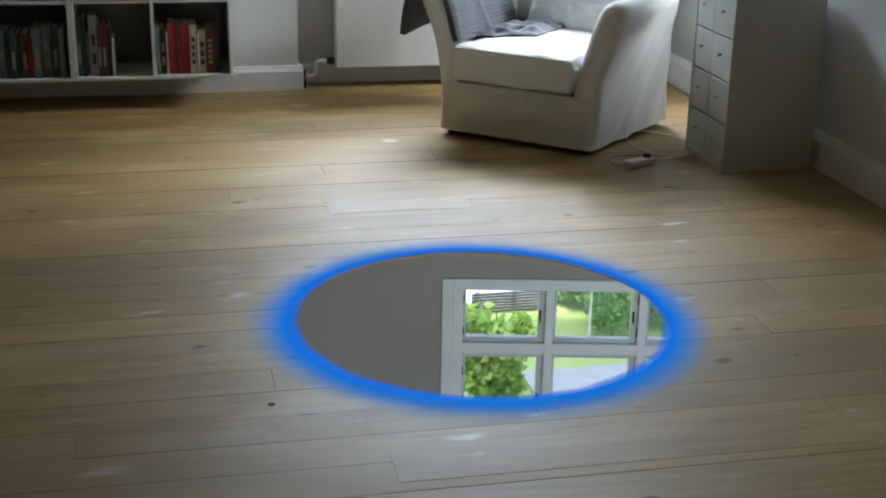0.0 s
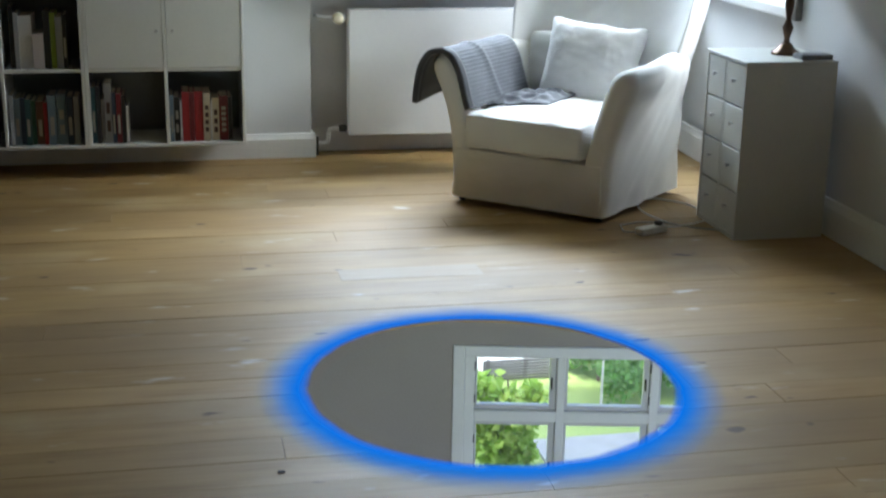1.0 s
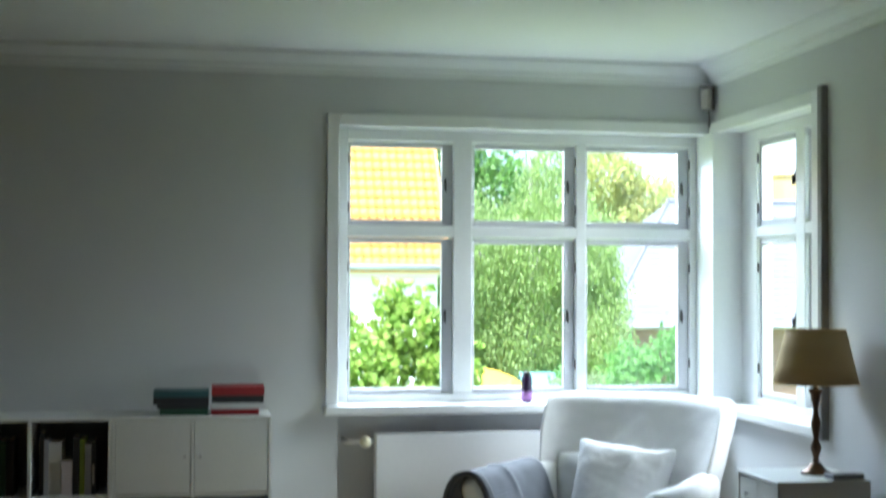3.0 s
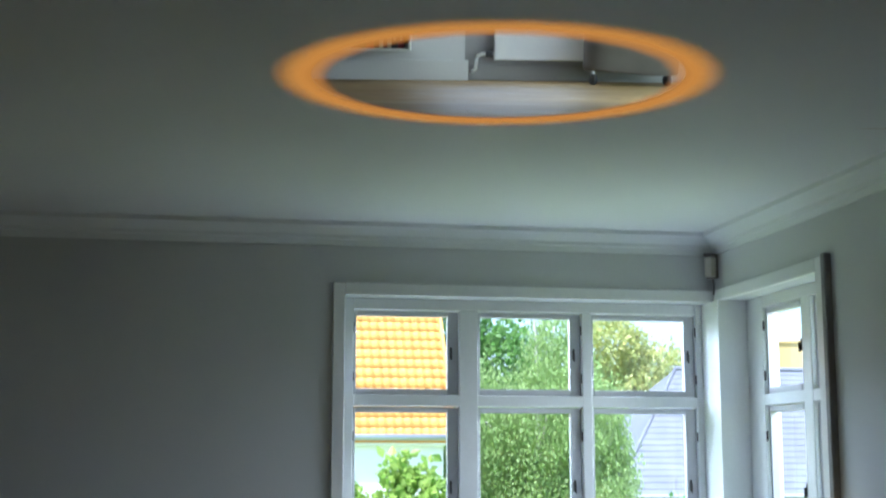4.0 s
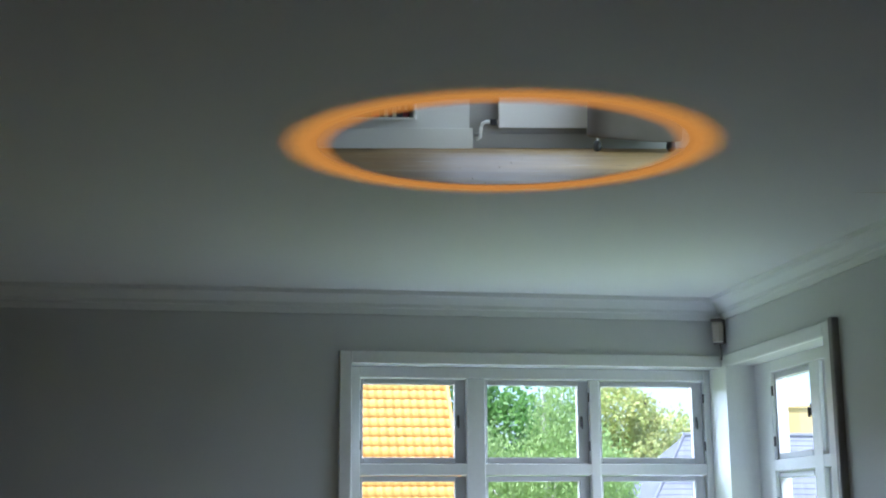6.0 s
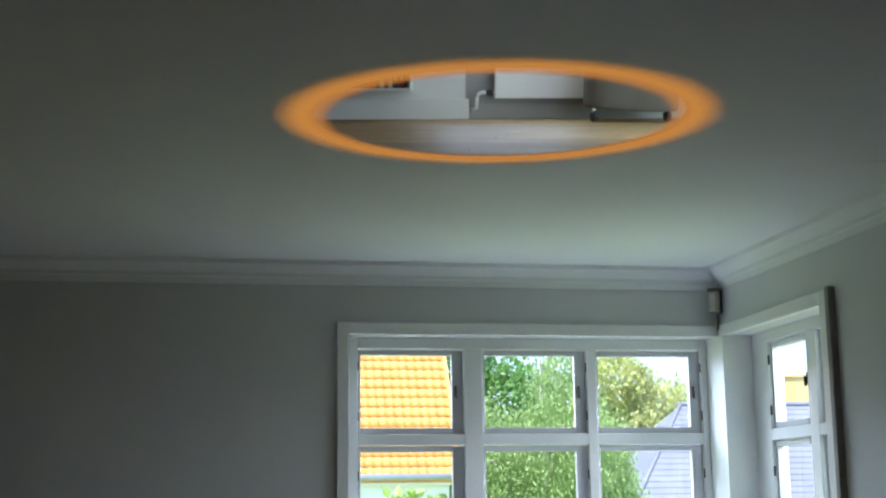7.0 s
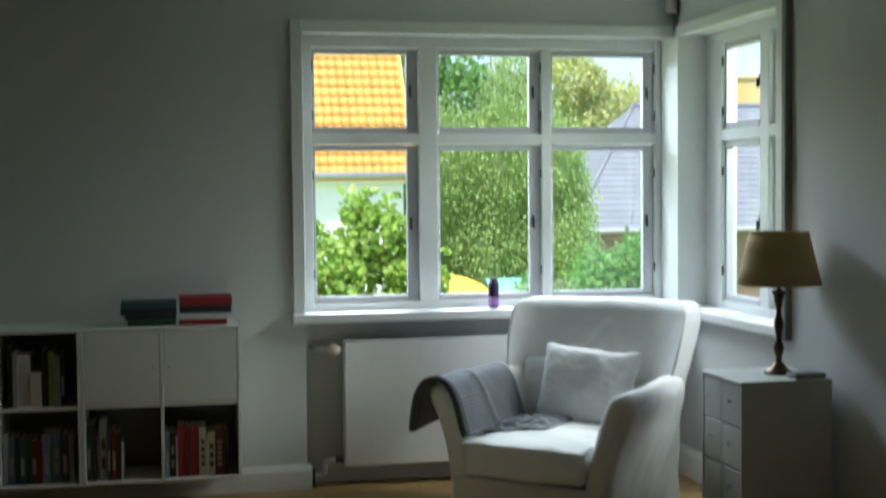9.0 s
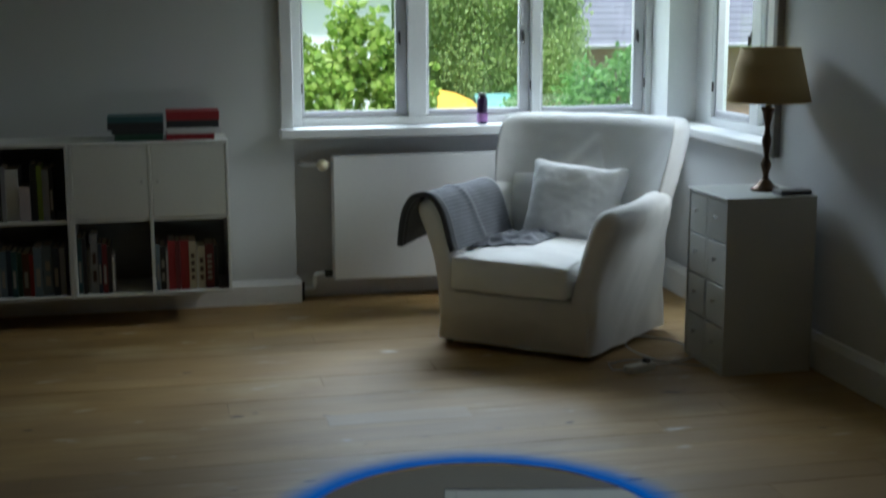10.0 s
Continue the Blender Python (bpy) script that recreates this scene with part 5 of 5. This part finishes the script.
roof = part("roof", extrude_profile([(0.0, EZ - 0.03), (2.9, EZ + 4.17), (5.9, EZ - 0.03), (5.9, EZ - 0.1), (2.9, EZ + 4.07), (0.0, EZ - 0.1)], X0, X1, "x"), TILE, house, "orange roof boarding")
tm = bmesh.new()
tw, tl = 0.135, 0.19
prof = [(i / 8 * tw, 0.009 * math.sin(i / 8 * 2 * math.pi) + 0.009) for i in range(9)]
lo = [tm.verts.new((a, 0, b + 0.02)) for a, b in prof]
hi = [tm.verts.new((a, tl + 0.03, b)) for a, b in prof]
un = [tm.verts.new((a, 0, b + 0.008)) for a, b in prof]
for i in range(8):
    tm.faces.new((lo[i], lo[i + 1], hi[i + 1], hi[i]))
    tm.faces.new((un[i], un[i + 1], lo[i + 1], lo[i]))
tile_mesh = mesh_of("roof_tile", tm, TILE, True)
courses = bmesh.new()
for row in range(26):
    for col in range(18):
        m = pose(X1 - 18 * tw + col * tw, row * tl * math.cos(SL), EZ - 0.03 + row * tl * math.sin(SL), math.degrees(SL), 0, 0)
        if row < 16:
            t = new("roof_tile", tile_mesh)
            t.parent = roof
            t.matrix_basis = m
            continue
        lo, hi, un = ([courses.verts.new(m @ Vector(p)) for p in row_] for row_ in (
            [(a, 0, b + 0.02) for a, b in prof], [(a, tl + 0.03, b) for a, b in prof], [(a, 0, b + 0.008) for a, b in prof]))
        for i in range(8):
            courses.faces.new((lo[i], lo[i + 1], hi[i + 1], hi[i]))
            courses.faces.new((un[i], un[i + 1], lo[i + 1], lo[i]))
tagged(part("upper_tile_courses", courses, TILE, roof, smooth=True), kind="stuff")
part("verge_board", extrude_profile([(0.0, EZ - 0.12), (2.9, EZ + 4.12), (2.9, EZ + 4.3), (-0.05, EZ + 0.03)], X1, X1 + 0.05, "x"), TILE, house, "orange verge")
rw = part("roof_window", boxes((-0.36, 0.36, 0, 0.06, 0.0, 0.05), (-0.36, 0.36, 1.0, 1.06, 0.0, 0.05), (-0.36, -0.30, 0.06, 1.0, 0.0, 0.05), (0.30, 0.36, 0.06, 1.0, 0.0, 0.05)), RENDERW, house, "white framed roof window")
rw.matrix_basis = pose(1.72, 1.9 * math.cos(SL), EZ + 0.03 + 1.9 * math.sin(SL), math.degrees(SL), 0, 0)
part("pane", box(-0.30, 0.30, 0.06, 1.0, 0.02, 0.03), GLASS, rw)
part("blind", box(-0.30, 0.30, 0.06, 1.0, 0.0, 0.012), RENDERW, rw, "white blind")

# slate-roofed house
slate_house = empty("slate_house", pose(9.5, 30.5, GZ - 0.15), "low house with a blue-grey slate roof", "house")
SLATE = material("blue_grey_slate", (0.14, 0.145, 0.172), 0.7, colour2=(0.105, 0.11, 0.132), scale=2, fine=30, bump=0.3)
part("wall", box(0.4, 11.6, 0.4, 8.8, 0, 3.8), material("brown_brick_wall", (0.30, 0.20, 0.15), 0.85, colour2=(0.22, 0.15, 0.11)), slate_house)
for i in range(22):
    bm = bmesh.new()
    f0, f1 = i / 22, (i + 1) / 22 + 0.012
    z0, z1, y0, y1 = 3.74 + 3.3 * f0, 3.74 + 3.3 * f1, 4.5 * f0, 4.5 * f1
    xa, xb, xc, xd = 3.2 * f0, 3.2 * f1, 12 - 1.5 * f0, 12 - 1.5 * f1
    vs = [bm.verts.new(p) for p in ((xa, y0, z0 + 0.035), (xc, y0, z0 + 0.035), (xd, y1, z1 + 0.012), (xb, y1, z1 + 0.012), (xa, y0, z0), (xc, y0, z0))]
    bm.faces.new(vs[:4])
    bm.faces.new((vs[4], vs[5], vs[1], vs[0]))
    part("slate_course", bm, SLATE, slate_house)
bm = bmesh.new()
for poly in (((0, 0, 3.74), (3.2, 4.5, 7.04), (0, 9.2, 3.74)), ((12, 0, 3.74), (10.5, 4.5, 7.04), (12, 9.2, 3.74)), ((0, 9.2, 3.74), (3.2, 4.5, 7.04), (10.5, 4.5, 7.04), (12, 9.2, 3.74))):
    bm.faces.new([bm.verts.new(p) for p in poly])
part("roof", bm, SLATE, slate_house, "blue-grey slate hips")
part("ridge", tube([(3.2, 4.5, 7.06), (10.5, 4.5, 7.06)], 0.09, 8), SLATE, slate_house)
for xa in (0.0, 12.0):
    part("hip_ridge", tube([(xa, 0, 3.77), (3.2 if xa == 0 else 10.5, 4.5, 7.06)], 0.05, 8), SLATE, slate_house)
part("gutter", tube([(0, -0.05, 3.74), (12, -0.05, 3.74)], 0.06, 8), material("grey_gutter", (0.3, 0.31, 0.33), 0.5), slate_house)
# Block added and placed to fit the yellow patch in the side window.
yellow_block = empty("yellow_block", pose(20.2, 43, GZ), "dull yellow block placed to fill the side window's view", "house")
OCHRE = material("ochre_render", (0.58, 0.42, 0.17), 0.85, colour2=(0.50, 0.36, 0.14), scale=0.8, fine=20)
part("wall", box(-1.5, 4, 0, 7, 0, 8.4), OCHRE, yellow_block)
part("roof", extrude_profile([(-1.55, 8.4), (1.25, 8.6), (4.05, 8.4)], -0.05, 7.05, "y"), OCHRE, yellow_block, "low ochre gable top")

# garden seen through the lower window
tagged(part("path", box(2.75, 4.4, 7.6, 9.58, GZ - 0.05, GZ + 0.012), material("pale_gravel", (0.27, 0.27, 0.26), 0.9, scale=6, fine=90, bump=0.6, depth=0.01)), "pale gravel path along the house", "path", kind="structure")
tree("low_shrub", 2.38, 9.0, 0.8, 0.025, "low broad-leaved shrub on the lawn", BARK, L_VINE_LIT,
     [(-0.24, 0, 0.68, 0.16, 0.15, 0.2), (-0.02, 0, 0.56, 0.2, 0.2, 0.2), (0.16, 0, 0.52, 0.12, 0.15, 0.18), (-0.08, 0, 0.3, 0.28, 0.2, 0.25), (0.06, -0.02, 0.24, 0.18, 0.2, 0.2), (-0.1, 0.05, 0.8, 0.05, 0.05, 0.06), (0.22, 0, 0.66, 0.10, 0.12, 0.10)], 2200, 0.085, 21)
tree("young_tree", 3.485, 10.06, 2.1, 0.012, "young tree with a pale stem on the lawn", BIRCH, L_BIRCH,
     [(0.0, 0, 1.95, 0.35, 0.35, 0.3), (0.15, 0.1, 1.75, 0.25, 0.25, 0.2), (-0.13, 0, 1.05, 0.05, 0.05, 0.05), (0.10, 0, 0.98, 0.05, 0.05, 0.05), (-0.08, 0.02, 0.90, 0.03, 0.03, 0.03), (0.15, 0, 1.15, 0.04, 0.04, 0.04)], 500, 0.08, 22)
hedge = empty("hedge", pose(3.97, 10.75, GZ), "clipped green hedge along the lawn", "hedge")
part("stems", boxes(*[(-0.3 + 0.15 * i, -0.27 + 0.15 * i, -0.02, 0.01, 0, 0.35) for i in range(7)]), BARK, hedge)
leaves("foliage", [(-0.35, 0.3, 0.42, 0.4, 0.5, 0.45), (0.0, 0.0, 0.42, 0.42, 0.5, 0.45), (0.4, -0.4, 0.42, 0.45, 0.5, 0.45), (-0.75, 0.8, 0.28, 0.4, 0.3, 0.3), (-0.28, -0.55, 0.28, 0.26, 0.4, 0.3)], 5200, 0.07, L_DARK, hedge, 23)
tagged(part("garden_wall", box(2.2, 3.5, 11.05, 11.12, GZ - 0.02, GZ + 0.45, 0.01), RENDERW), "low white rendered garden wall", "wall", kind="structure")
screen = empty("slatted_screen", pose(2.98, 10.9, GZ), "low dark slatted timber screen in the garden", "screen")
BLACKWOOD = material("black_stained_wood", (0.03, 0.028, 0.03), 0.6)
for i in range(7):
    part("slat", box(-0.34, 0.42, -0.012, 0.012, 0.002 + i * 0.028, 0.020 + i * 0.028, 0.002), BLACKWOOD, screen)
for x in (-0.30, 0.05, 0.37):
    part("post", box(x, x + 0.03, 0.013, 0.04, 0, 0.19), BLACKWOOD, screen)


# ---- floor boards, cut round the hole ----
def plank_mesh(outline, h=0.008):
    """A board from its outline, with a small bevelled top edge."""
    bm = bmesh.new()
    cx, cy = sum(p[0] for p in outline) / len(outline), sum(p[1] for p in outline) / len(outline)
    b = 0.0007
    top = [bm.verts.new((x - b * (1 if x > cx else -1), y - b * (1 if y > cy else -1), 0)) for x, y in outline]
    mid = [bm.verts.new((x, y, -0.002)) for x, y in outline]
    low = [bm.verts.new((x, y, -h)) for x, y in outline]
    k = len(outline)
    for a, c in ((top, mid), (mid, low)):
        for i in range(k):
            j = (i + 1) % k
            bm.faces.new((a[i], a[j], c[j], c[i]))
    bm.faces.new(top)
    return bm


rp = random.Random(3)
hx, hy, hr = BLUE[0], BLUE[1], (BLUE[2] + BLUE[3]) / 2
pw, y = 0.148, YS
rest = []
while y < YN + 0.12:
    y1 = min(y + pw - rp.choice((0.0003, 0.0005, 0.0011)), YN + 0.124)
    x = XW - rp.uniform(0, 2.6)
    while x < XE + 0.02:
        x1 = min(x + rp.uniform(3.2, 5.2), XE + 0.02)
        if y > YN - 0.02 and x1 < WX0:
            x = x1
            continue
        a, b = max(x, XW), x1 - 0.0004
        if y > YN - 0.02:
            a = max(a, WX0)
        x = x1
        if b - a < 0.05:
            continue
        ys = [y + (y1 - y) * i / 8 for i in range(9)]
        half = [math.sqrt(max(0.0, hr * hr - (v - hy) ** 2)) for v in ys]
        outs = []
        if max(half) == 0 or b < hx - max(half) or a > hx + max(half):
            outs.append([(a, y), (b, y), (b, y1), (a, y1)])
        else:
            if a < hx - min(half):
                edge = [(max(a, min(b, hx - h)), v) for h, v in zip(half, ys)]
                outs.append([(a, y)] + edge + [(a, y1)])
            if b > hx + min(half):
                edge = [(min(b, max(a, hx + h)), v) for h, v in zip(half, ys)]
                outs.append([(b, y1)] + edge[::-1] + [(b, y)])
        if y < 1.2 or b < -1.6:
            rest += outs
            continue
        for o in outs:
            p = part("plank", plank_mesh(o), PLANK, sub)
            p.location.z = rp.uniform(-0.0006, 0.0006)
    y += pw
rest_bm = bmesh.new()
for o in rest:
    bmesh.ops.contextual_create(rest_bm, geom=[rest_bm.verts.new((x, y, 0.0)) for x, y in o])
tagged(part("far_planks", rest_bm, PLANK, sub), kind="stuff")
PALE = material("pale_repair_board", (0.36, 0.262, 0.135), 0.52, colour2=(0.30, 0.205, 0.098), scale=5, fine=30, bump=0.2, stretch=(0.5, 6, 1), depth=0.002)
for xa, xb, ya, yb in ((0.60, 1.16, 4.812, 4.952), (0.50, 1.72, 2.738, 2.878)):
    pb = part("plank", plank_mesh([(xa, ya), (xb, ya), (xb, yb), (xa, yb)], 0.004), PALE if xb < 1.2 else PLANK, sub, "short replaced board")
    pb.location.z = 0.0008
knot = tagged(part("floor_knot", lathe([(0.012, 0.0), (0.012, 0.002), (0.009, 0.0025)], 14), material("dark_knot", (0.015, 0.012, 0.01), 0.7)), "small dark knot plug in the floorboards", "knot", kind="structure")
knot.matrix_world = pose(0.238, 3.21, 0.0) @ Matrix.Diagonal((0.85, 0.7, 1, 1))

# boards of the tilted room's floor
v = 5.02
while v < 8.99:
    u = -1.7 - rp.uniform(0, 1.5)
    v1 = min(v + 0.135, 9.0)
    while u < 1.7:
        u1 = min(u + rp.uniform(1.6, 2.8), 1.7)
        if u1 - max(u, -1.7) > 0.06:
            ua = max(u, -1.7)
            part("plank", plank_mesh([(ua, v), (u1 - 0.002, v), (u1 - 0.002, v1 - 0.003), (ua, v1 - 0.003)]), PLANK, attic_floor)
        u = u1
    v += 0.135
